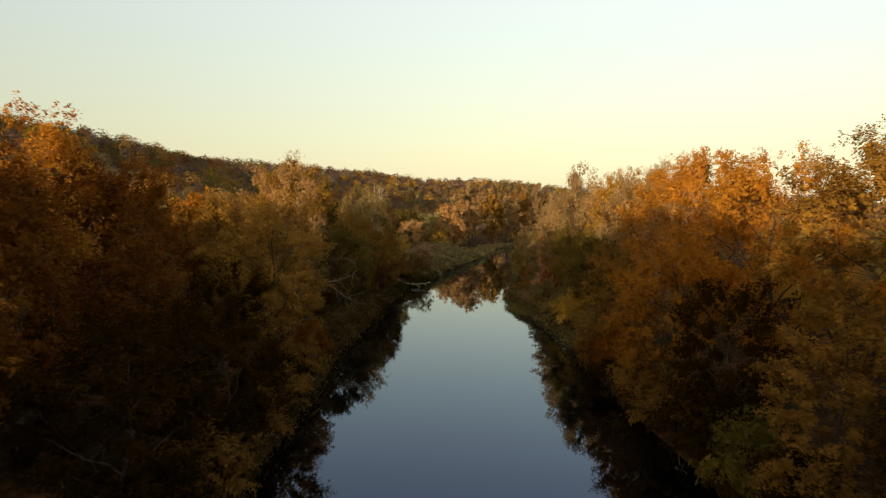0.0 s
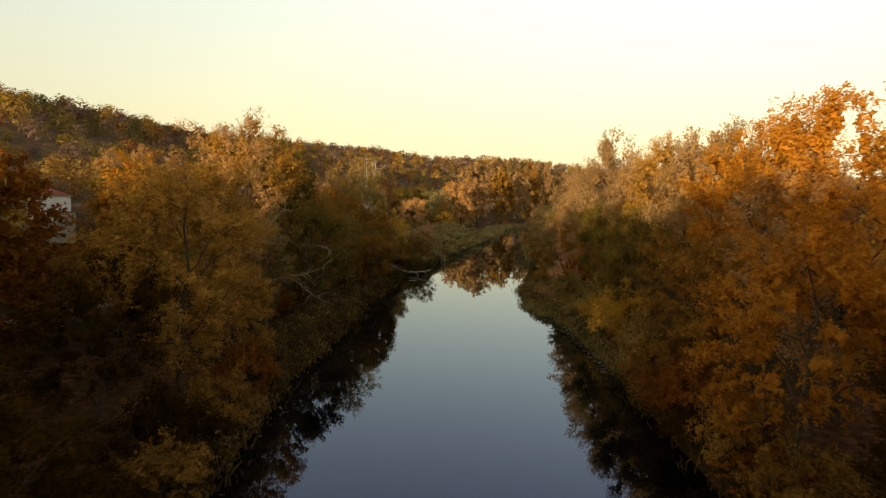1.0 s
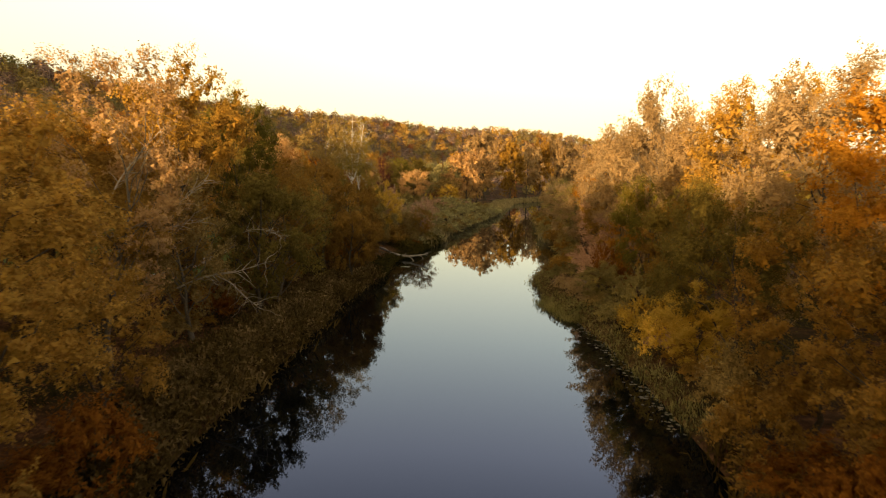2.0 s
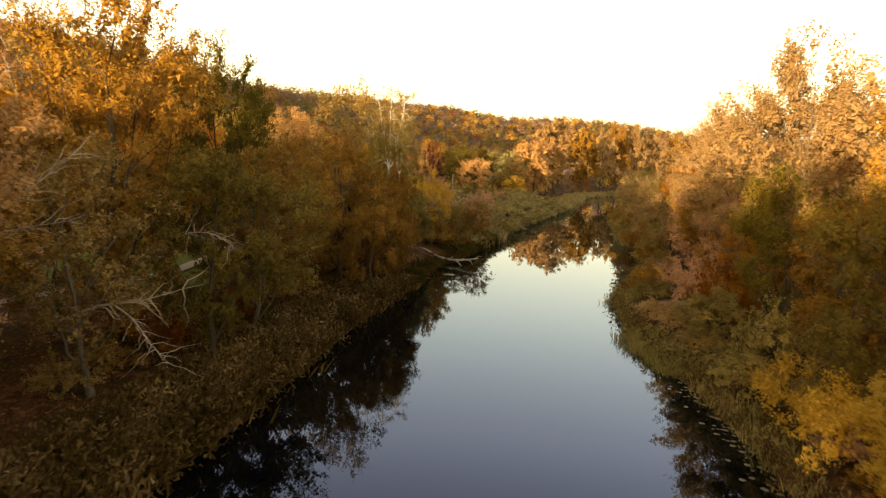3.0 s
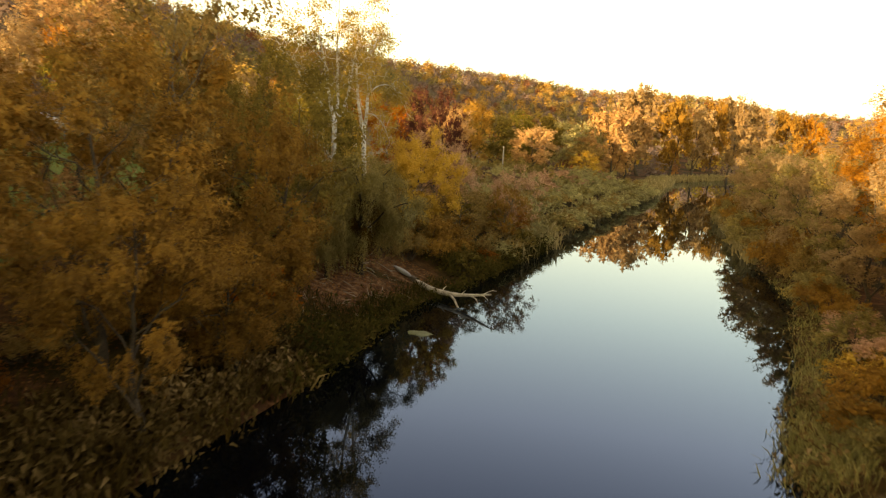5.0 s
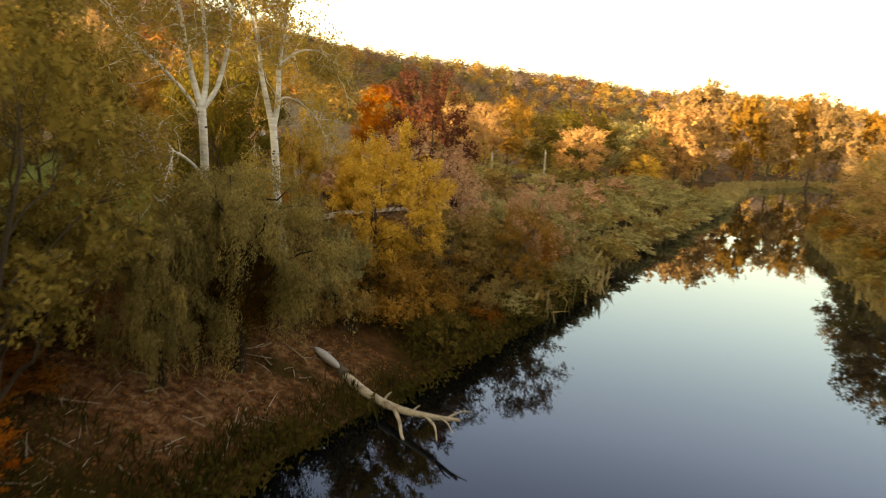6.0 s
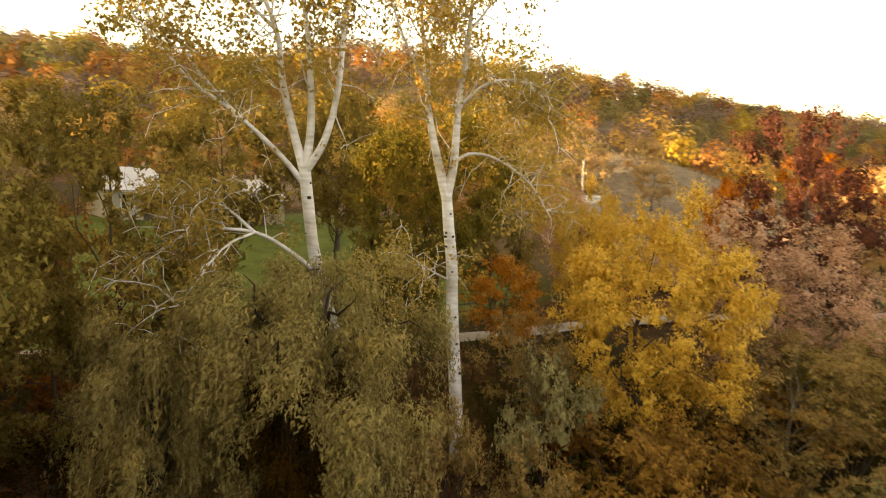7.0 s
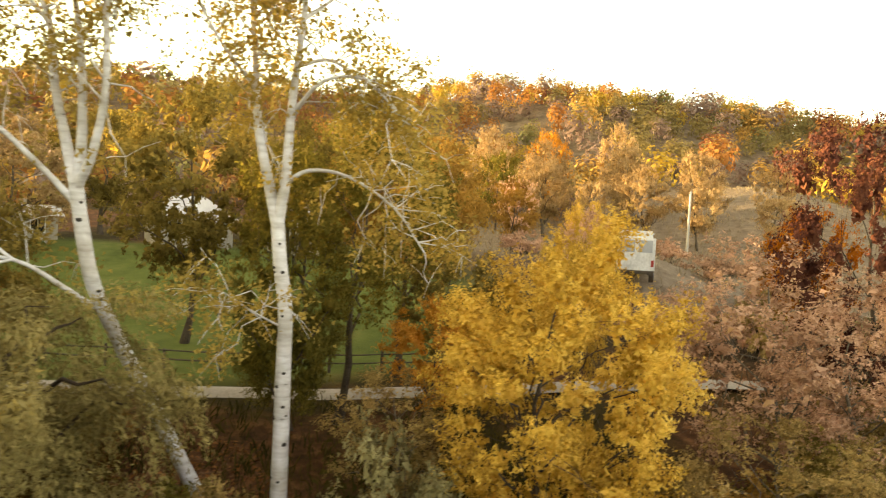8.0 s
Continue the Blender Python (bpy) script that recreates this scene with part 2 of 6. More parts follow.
def foliage(rng, cl, cr, weight, centre, leaves, leaf, core, droop=0.0):
    """Leaves in sprays: each clump holds short twigs that point outwards, set with small leaves, round a denser leafy heart."""
    n = max(1, leaves // 13)
    k = rng.choice(len(cl), n, p=weight / weight.sum())
    dd = unit(rng.normal(size=(n, 3)) + np.array([0, 0, 0.2]))
    squash = np.array([1.0, 1.0, 0.75])
    p0 = cl[k] + dd * squash * (cr[k] * rng.uniform(0.25, 0.8, n))[:, None]
    out = unit(p0 - centre)
    axis = unit(dd * 0.8 + out * 0.5 + np.array([0, 0, 0.3 - 1.5 * droop]) + rng.normal(size=(n, 3)) * 0.35)
    length = cr[k] * rng.uniform(0.25, 0.75, n)
    tone = unit(dd * 0.9 + out * 0.55 + np.array([0, 0, 0.35]))
    j = rng.integers(0, n, leaves)
    f = rng.uniform(0, 1, leaves)
    c = p0[j] + axis[j] * (length[j] * f)[:, None] + rng.normal(size=(leaves, 3)) * (cr[k][j] * (0.13 - 0.07 * f))[:, None]
    nrm = unit(tone[j] + rng.normal(size=(leaves, 3)) * 0.5)
    along = axis[j] + rng.normal(size=(leaves, 3)) * 0.6 - np.array([0, 0, 0.9 * droop])
    size = leaf * rng.uniform(0.6, 1.35, leaves)
    m = int(leaves * core)
    k2 = rng.choice(len(cl), m, p=weight / weight.sum())
    d2 = unit(rng.normal(size=(m, 3)))
    c2 = cl[k2] + d2 * (cr[k2] * rng.uniform(0.1, 0.5, m))[:, None]
    c2 = centre + (c2 - centre) * rng.uniform(0.8, 0.97, m)[:, None]
    n2 = unit(d2 + unit(c2 - centre) * 0.6 + rng.normal(size=(m, 3)) * 0.3)
    return leaf_quads(np.concatenate([c, c2]), np.concatenate([nrm, n2]), np.concatenate([size, np.full(m, leaf * 2.4) * rng.uniform(0.7, 1.2, m)]), rng, 0.6 - 0.25 * droop,
                      np.concatenate([along, rng.normal(size=(m, 3))]))


def tree_meshes(name, seed, H, R, base, leaves, leaf, clumps, trunk_r, top=1.0, shape="round", fill=0.55, limbs=11, clump_r=0.3, sparse=0.0, core=0.14, droop=0.0):
    """Wood and leaves of one tree: a trunk, limbs that end in the crown, twigs, and leaves in clumps at the twigs."""
    rng = np.random.default_rng(seed)
    hc = (base + H) / 2
    hz = (H - base) / 2
    # crown envelope, uneven by a few random lobes
    lobes = unit(rng.normal(size=(9, 3)))
    amp = rng.uniform(-0.22, 0.25, 9)

    def envelope(d):
        k = 1 + np.sum(amp * np.clip(d @ lobes.T, 0, 1) ** 4, -1)
        r = np.empty_like(d)
        if shape == "tall":
            side = 1 - 0.55 * np.clip(d[..., 2:3], 0, 1) ** 2
        elif shape == "cone":
            side = 1.1 - 0.5 * d[..., 2:3]
        else:
            side = 1 - 0.25 * np.clip(-d[..., 2:3], 0, 1)
        r[..., :2] = d[..., :2] * R * side
        r[..., 2:] = d[..., 2:] * hz
        return r * k[..., None]

    lines, twigs = [], []
    n = 9
    tz = np.linspace(0, H * 0.82, n)
    sway = np.cumsum(rng.normal(size=(n, 2)) * 0.018 * H, 0)
    sway -= sway[0]
    spine = np.column_stack([sway, tz])
    rad = trunk_r * (1 - 0.88 * np.linspace(0, 1, n) ** 0.8)
    rad[0] *= 1.45
    lines.append((spine, rad))
    centre = np.array([sway[-1, 0] * 0.5, sway[-1, 1] * 0.5, hc])
    ends = []
    golden = math.pi * (3 - math.sqrt(5))
    for i in range(limbs):
        f = (i + 0.5) / limbs
        z0 = base * 0.75 + (H * 0.74 - base * 0.75) * f
        k = np.interp(z0, tz, np.arange(n))
        s = np.array([np.interp(z0, tz, spine[:, 0]), np.interp(z0, tz, spine[:, 1]), z0])
        a = i * golden + rng.uniform(-0.4, 0.4)
        d = unit(np.array([math.cos(a), math.sin(a), -0.45 + 1.5 * f + rng.uniform(-0.15, 0.15)]))
        e = centre + envelope(d[None])[0] * rng.uniform(0.72, 0.95)
        pts = curve_points(s, e, rng, 7, 0.1, 0.08)
        r0 = np.interp(z0, tz, rad) * 0.5
        lines.append((pts, r0 * (1 - 0.85 * np.linspace(0, 1, 7))))
        ends.append(e)
        for j in range(4):
            g = rng.integers(2, 6)
            s2 = pts[g]
            d2 = unit(d + rng.normal(size=3) * 0.75)
            e2 = centre + envelope(unit(s2 - centre + d2 * R * 0.6)[None])[0] * rng.uniform(0.75, 1.0)
            if np.linalg.norm(e2 - s2) > R * 1.1:
                e2 = s2 + unit(e2 - s2) * R * 1.1
            p2 = curve_points(s2, e2, rng, 4, 0.12, 0.05)
            twigs.append((p2, r0 * 0.35 * (1 - 0.85 * np.linspace(0, 1, 4))))
            ends.append(e2)
    lines += twigs
    # clumps at the ends of twigs and over the envelope
    ends = np.array(ends)
    extra = max(0, clumps - len(ends))
    d = unit(rng.normal(size=(extra, 3)) + np.array([0, 0, 0.15]))
    shell = centre + envelope(d) * rng.uniform(fill, 0.98, extra)[:, None]
    cl = np.concatenate([ends, shell])[:clumps]
    cr = R * clump_r * rng.uniform(0.6, 1.25, len(cl))
    weight = cr ** 2 * rng.uniform(0.35, 1.3, len(cl))
    if sparse:
        weight *= rng.uniform(0, 1, len(cl)) > sparse
    lv, lf = foliage(rng, cl, cr, weight, centre, leaves, leaf, core, droop)
    wv, wf = tubes(lines[:1 + limbs], 5)
    tv, tf = tubes(lines[1 + limbs:], 3) if len(lines) > 1 + limbs else tubes(lines[-1:], 3)
    wv, wf = np.concatenate([wv, tv]), np.concatenate([wf, tf + len(wv)])
    return mesh_np(name + "_wood", wv, wf, BARK, True), mesh_np(name + "_leaves", lv, lf, OLIVE)


def willow_meshes(name, seed, H, R, strands, per, leaf, trunk_r, parted=False):
    """A willow: limbs that arch out and long hanging strands set with narrow leaves."""
    rng = np.random.default_rng(seed)
    lines, tops = [], []
    lean = rng.normal(size=2) * 0.06 * H
    spine = curve_points(np.zeros(3), np.array([lean[0], lean[1], H * 0.6]), rng, 7, 0.08)
    rad = trunk_r * (1 - 0.7 * np.linspace(0, 1, 7))
    rad[0] *= 1.4
    lines.append((spine, rad))
    for i in range(13):
        a = i * 2.4 + rng.uniform(-0.3, 0.3)
        r = R * rng.uniform(0.35, 0.95)
        s = spine[rng.integers(3, 7)]
        e = np.array([lean[0] + math.cos(a) * r, lean[1] + math.sin(a) * r, H * (0.97 - 0.42 * (r / R) ** 2)])
        p = curve_points(s, e, rng, 8, 0.08, 0.2)
        lines.append((p, trunk_r * 0.42 * (1 - 0.88 * np.linspace(0, 1, 8))))
        tops.append(p[3:])
    tops = np.concatenate(tops)
    # hanging strands, gathered in tufts at several levels
    nt_ = 92
    tuft = tops[rng.integers(0, len(tops), nt_)] + rng.normal(size=(nt_, 3)) * np.array([0.16, 0.16, 0.06]) * R
    tuft[:, 2] *= np.where(rng.uniform(0, 1, nt_) < 0.55, rng.uniform(0.36, 0.9, nt_), 1.0)
    drop = rng.uniform(0.3, 1.25, nt_)
    pick = rng.integers(0, nt_, strands)
    start = tuft[pick] + rng.normal(size=(strands, 3)) * np.array([0.058, 0.058, 0.05]) * R
    rho = np.linalg.norm(start[:, :2] - lean, axis=1) / R
    start[:, 2] = np.minimum(start[:, 2], H * (1.0 - 0.42 * rho ** 2) + 0.4)
    length = np.minimum(rng.uniform(0.12, 0.38, strands) * drop[pick] * H * (0.6 + 0.6 * np.clip(rho, 0, 1)), start[:, 2] * 0.92)
    out = np.column_stack([start[:, :2] - lean, np.zeros(strands)])
    out = unit(out)
    k = rng.integers(0, strands, strands * per)
    f = rng.uniform(0, 1, strands * per)
    c = start[k] + out[k] * (0.45 * f * (1 - 0.4 * f))[:, None] * R * 0.3
    c[:, 2] -= f ** 1.2 * length[k]
    c += rng.normal(size=c.shape) * 0.06
    puff = rng.uniform(0, 1, len(c)) < 0.5
    dd = unit(rng.normal(size=(puff.sum(), 3)))
    c[puff] = tuft[pick[k[puff]]] + dd * (rng.uniform(0.4, 1, puff.sum()) * 0.17 * R)[:, None] * np.array([1, 1, 0.75])
    along = np.column_stack([out[k, 0] * 0.5, out[k, 1] * 0.5, np.full(len(k), -1.0)]) + rng.normal(size=c.shape) * 0.55
    nrm = unit(out[k] + rng.normal(size=c.shape) * 0.7 + np.array([0, 0, 0.3]))
    nrm[puff] = unit(dd + np.array([0, 0, 0.4]) + rng.normal(size=dd.shape) * 0.4)
    if parted:
        # the curtain of strands hangs open on the river side, under the crown
        side = c[:, 0] * 0.622 + c[:, 1] * 0.784 - 0.4 + rng.normal(size=len(c)) * 0.12
        front = c[:, 0] * 0.784 - c[:, 1] * 0.622
        keep = (np.abs(side) > 1.2 * np.clip((0.64 * H - c[:, 2]) / (0.16 * H), 0, 1)) | (front < -0.8)
        c, nrm, along = c[keep], nrm[keep], along[keep]
    lv, lf = leaf_quads(c, nrm, leaf, rng, 0.3, along)
    wv, wf = tubes(lines, 6)
    return mesh_np(name + "_wood", wv, wf, BARK, True), mesh_np(name + "_leaves", lv, lf, WILLOW)


def shrub_meshes(name, seed, H, R, leaves, leaf, clumps=34, droop=0.0):
    """A shrub: many thin stems from the ground, leaves in clumps."""
    rng = np.random.default_rng(seed)
    lines, cl = [], []
    for i in range(clumps):
        a, r = rng.uniform(0, 2 * math.pi), R * math.sqrt(rng.uniform(0, 1))
        z = H * (0.9 - 0.55 * (r / R) ** 2) * rng.uniform(0.35, 1.08)
        e = np.array([math.cos(a) * r, math.sin(a) * r, z])
        cl.append(e)
        if i % 2 == 0:
            s = np.array([math.cos(a) * r * 0.25, math.sin(a) * r * 0.25, 0])
            lines.append((curve_points(s, e, rng, 5, 0.08, 0.0), 0.05 * (1 - 0.8 * np.linspace(0, 1, 5))))
    cl = np.array(cl)
    cr = R * 0.3 * rng.uniform(0.6, 1.25, clumps)
    lv, lf = foliage(rng, cl, cr, cr ** 2, np.array([0, 0, H * 0.35]), leaves, leaf, 0.12, droop * 0.6)
    lv[:, 2] = np.abs(lv[:, 2]) + 0.03
    wv, wf = tubes(lines, 3)
    return mesh_np(name + "_wood", wv, wf, BARK, True), mesh_np(name + "_leaves", lv, lf, OLIVE)


# ---- the lie of the land ----
LEFT_BANK = [(-600, -9), (0, -9.5), (60, -9.3), (90, -10.3), (108, -9.6), (130, -9.4), (148, -7.9), (163, -8.0), (172, -6.0), (183, -4.2), (198, -1.4),
             (220, -0.3), (254, 5.6), (315, 16.5), (380, 24), (440, 50), (500, 120), (560, 240), (2600, 3000)]
RIGHT_BANK = [(-600, 18), (40, 18), (70, 16.6), (95, 16.6), (112, 16.2), (122, 15.0), (129, 13.3), (146, 13.2), (158, 16), (180, 21), (205, 21.5), (230, 23.0),
              (252, 24), (320, 40), (385, 75), (440, 150), (500, 290), (2600, 3600)]
CREST = [(-420, -500), (-330, -60), (-262, 150), (-226, 262), (-178, 332), (-172, 500), (-112, 640), (-20, 760), (100, 795), (320, 860), (700, 930), (1800, 1150)]


def bank_x(y, bank):
    return np.interp(y, [p[0] for p in bank], [p[1] for p in bank])


def crest_distance(x, y):
    """How far in front of the hill's crest a place lies; 0 on the upland behind it."""
    best = np.full(np.shape(x), 1e9)
    side = np.zeros(np.shape(x))
    for (ax, ay), (bx, by) in zip(CREST, CREST[1:]):
        dx, dy = bx - ax, by - ay
        t = np.clip(((x - ax) * dx + (y - ay) * dy) / (dx * dx + dy * dy), 0, 1)
        d = np.hypot(x - ax - t * dx, y - ay - t * dy)
        cross = dx * (y - ay) - dy * (x - ax)
        side = np.where(d < best - 1e-6, np.sign(cross), side)
        best = np.minimum(best, d)
    return np.where(side > 0, 0.0, best)


def smooth01(t):
    t = np.clip(t, 0, 1)
    return t * t * (3 - 2 * t)


def height(x, y):
    x, y = np.asarray(x, float), np.asarray(y, float)
    dl = bank_x(y, LEFT_BANK) - x
    dr = x - bank_x(y, RIGHT_BANK)
    low = np.interp(dl, [0, 0.8, 4, 20, 45, 90, 150], [0, 0.35, 0.7, 1.2, 2.4, 5.5, 9])
    high = np.interp(dl, [0, 0.8, 3, 8, 16, 24, 30, 50, 75, 150], [0, 0.35, 1.0, 3.0, 4.6, 5.1, 5.4, 9.0, 11.0, 15])
    w = smooth01((y - 138) / 24) * (1 - smooth01((y - 262) / 60))
    left = low * (1 - w) + high * w
    right = np.interp(dr, [0, 0.8, 4, 15, 100], [0, 0.45, 1.1, 1.6, 2.5])
    bed = -1.6 * smooth01(np.minimum(-dl, -dr) / 3.0)
    z = np.where(dl > 0, left, np.where(dr > 0, right, bed))
    z = z + 4.2 * np.exp(-((x + 37) ** 2 + (y - 200) ** 2) / 11.0 ** 2) + 6.5 * np.exp(-((x + 78) ** 2 + (y - 262) ** 2) / 24.0 ** 2)
    cd = crest_distance(x, y)
    hill = np.interp(y, [0, 130, 160, 205, 236, 264, 300, 340, 400, 470, 520, 560, 620, 680], [39.5, 41.5, 36.0, 34.0, 31.5, 40.5, 41.5, 38.5, 38.0, 40.0, 41.5, 43.5, 45.0, 46.0]) * smooth01(1 - cd / 135.0)
    hill = hill - np.interp(x, [-80, -50, -26, 0, 30, 60, 100, 140, 200], [0, 2, 5, 2.5, 1.5, 2, 4.5, 11, 12]) * smooth01((y - 560) / 80) * smooth01(1 - cd / 135.0)
    return z + hill + 0.25 * np.sin(x * 0.21 + 1) * np.sin(y * 0.17) * smooth01(np.maximum(dl, dr) / 12)


ROAD = [(-42, 40), (-41, 70), (-40, 105), (-34, 130), (-28.6, 150), (-24.6, 170), (-20.6, 190), (-15, 215), (-11, 240), (-7, 275), (-2, 310)]


def road_x(y):
    return np.interp(y, [p[1] for p in ROAD], [p[0] for p in ROAD])


def spaced(lo, fine_lo, fine_hi, hi, step, grow=1.18):
    mid = list(np.arange(fine_lo, fine_hi + 0.01, step))
    up, s = [], step
    while mid[-1] + sum(up[-1:]) < hi and (up[-1] if up else mid[-1]) < hi:
        s *= grow
        up.append((up[-1] if up else mid[-1]) + s)
    down, s = [], step
    while (down[-1] if down else mid[0]) > lo:
        s *= grow
        down.append((down[-1] if down else mid[0]) - s)
    return np.array(down[::-1] + mid + up)


def ground_z(x, y):
    return float(height(np.array([x]), np.array([y]))[0])


def build_ground():
    gx = spaced(-2500, -60, 40, 3000, 1.5, 1.1)
    gy = spaced(-600, 20, 260, 3500, 1.9, 1.1)
    X, Y = np.meshgrid(gx, gy)
    Z = height(X.ravel(), Y.ravel()).reshape(X.shape)
    v = np.column_stack([X.ravel(), Y.ravel(), Z.ravel()])
    nx = len(gx)
    i, j = np.meshgrid(np.arange(nx - 1), np.arange(len(gy) - 1))
    a = (j * nx + i).ravel()
    f = np.column_stack([a, a + 1, a + nx + 1, a + nx])
    m, nt, out = nodes_of("earth_grass_and_leaf_litter")
    p = nt.nodes.new("ShaderNodeBsdfPrincipled")
    p.inputs["Roughness"].default_value = 0.95
    p.inputs["Specular IOR Level"].default_value = 0.05
    litter = ramp(nt, world_noise(nt, 1.3, 6, 0.7), [(0.3, (0.028, 0.015, 0.008)), (0.5, (0.10, 0.044, 0.020)), (0.62, (0.19, 0.083, 0.035)), (0.75, (0.25, 0.120, 0.052))])
    grass = ramp(nt, world_noise(nt, 0.9, 6, 0.7), [(0.3, (0.02, 0.015, 0.005)), (0.55, (0.046, 0.031, 0.009)), (0.75, (0.075, 0.05, 0.016))])
    base = mix(nt, ramp(nt, world_noise(nt, 0.12, 4), [(0.42, (0, 0, 0)), (0.58, (1, 1, 1))]), litter, grass)
    hz_ = nt.nodes.new("ShaderNodeMapRange")
    gz = nt.nodes.new("ShaderNodeNewGeometry")
    sz = nt.nodes.new("ShaderNodeSeparateXYZ")
    nt.links.new(gz.outputs["Position"], sz.inputs[0])
    hz_.inputs["From Min"].default_value, hz_.inputs["From Max"].default_value = 12, 20
    nt.links.new(sz.outputs[2], hz_.inputs[0])
    scrub = ramp(nt, world_noise(nt, 0.4, 6, 0.7), [(0.3, (0.10, 0.072, 0.046)), (0.55, (0.18, 0.13, 0.085)), (0.75, (0.26, 0.19, 0.12))])
    base = mix(nt, hz_.outputs[0], base, scrub)
    # the meadow behind the road is mown and greener, the slope beyond it dry
    g = nt.nodes.new("ShaderNodeNewGeometry")
    sep = nt.nodes.new("ShaderNodeSeparateXYZ")
    nt.links.new(g.outputs["Position"], sep.inputs[0])

    def band(sock, lo, hi, soft):
        r1 = nt.nodes.new("ShaderNodeMapRange")
        r1.inputs["From Min"].default_value, r1.inputs["From Max"].default_value = lo - soft, lo + soft
        nt.links.new(sock, r1.inputs[0])
        r2 = nt.nodes.new("ShaderNodeMapRange")
        r2.inputs["From Min"].default_value, r2.inputs["From Max"].default_value = hi + soft, hi - soft
        nt.links.new(sock, r2.inputs[0])
        mul = nt.nodes.new("ShaderNodeMath")
        mul.operation = "MULTIPLY"
        nt.links.new(r1.outputs[0], mul.inputs[0])
        nt.links.new(r2.outputs[0], mul.inputs[1])
        return mul.outputs[0]

    def both(a1, b1):
        mul = nt.nodes.new("ShaderNodeMath")
        mul.operation = "MULTIPLY"
        nt.links.new(a1, mul.inputs[0])
        nt.links.new(b1, mul.inputs[1])
        return mul.outputs[0]

    meadow = ramp(nt, world_noise(nt, 0.5, 6, 0.65), [(0.3, (0.07, 0.09, 0.022)), (0.55, (0.115, 0.135, 0.034)), (0.75, (0.18, 0.165, 0.055))])
    base = mix(nt, both(band(sep.outputs[0], -58, -26.5, 1.2), band(sep.outputs[1], 130, 190, 4)), base, meadow)
    dry = ramp(nt, world_noise(nt, 0.7, 6, 0.7), [(0.3, (0.12, 0.086, 0.056)), (0.55, (0.20, 0.148, 0.10)), (0.75, (0.30, 0.228, 0.155))])
    base = mix(nt, both(band(sep.outputs[0], -110, -24, 3), band(sep.outputs[1], 194, 285, 5)), base, dry)
    sandy = ramp(nt, world_noise(nt, 2.5, 6, 0.7), [(0.34, (0.04, 0.016, 0.007)), (0.5, (0.13, 0.060, 0.030)), (0.68, (0.32, 0.19, 0.11))])
    spot = both(both(band(sep.outputs[0], -19, -7.6, 1.2), band(sep.outputs[1], 159, 172, 2)), ramp(nt, world_noise(nt, 0.35, 5, 0.65), [(0.36, (0, 0, 0)), (0.48, (1, 1, 1))]))
    base = mix(nt, spot, base, sandy)
    beach = both(both(band(sep.outputs[0], 14.6, 19.6, 0.7), band(sep.outputs[1], 138.8, 143.6, 0.8)), ramp(nt, world_noise(nt, 0.6, 4), [(0.36, (0, 0, 0)), (0.46, (1, 1, 1))]))
    base = mix(nt, beach, base, ramp(nt, world_noise(nt, 2.0, 6, 0.7), [(0.3, (0.14, 0.10, 0.06)), (0.55, (0.27, 0.20, 0.13)), (0.75, (0.38, 0.30, 0.21))]))
    nt.links.new(base, p.inputs["Base Color"])
    bp = nt.nodes.new("ShaderNodeBump")
    bp.inputs["Strength"].default_value, bp.inputs["Distance"].default_value = 0.7, 0.15
    nt.links.new(world_noise(nt, 5.0, 6, 0.7), bp.inputs["Height"])
    nt.links.new(bp.outputs[0], p.inputs["Normal"])
    nt.links.new(p.outputs[0], out.inputs[0])
    tagged(new("ground", mesh_np("ground", v, f, m, True)), "brown earth with leaf litter, dry grass and a green meadow", "ground", kind="structure")


build_ground()


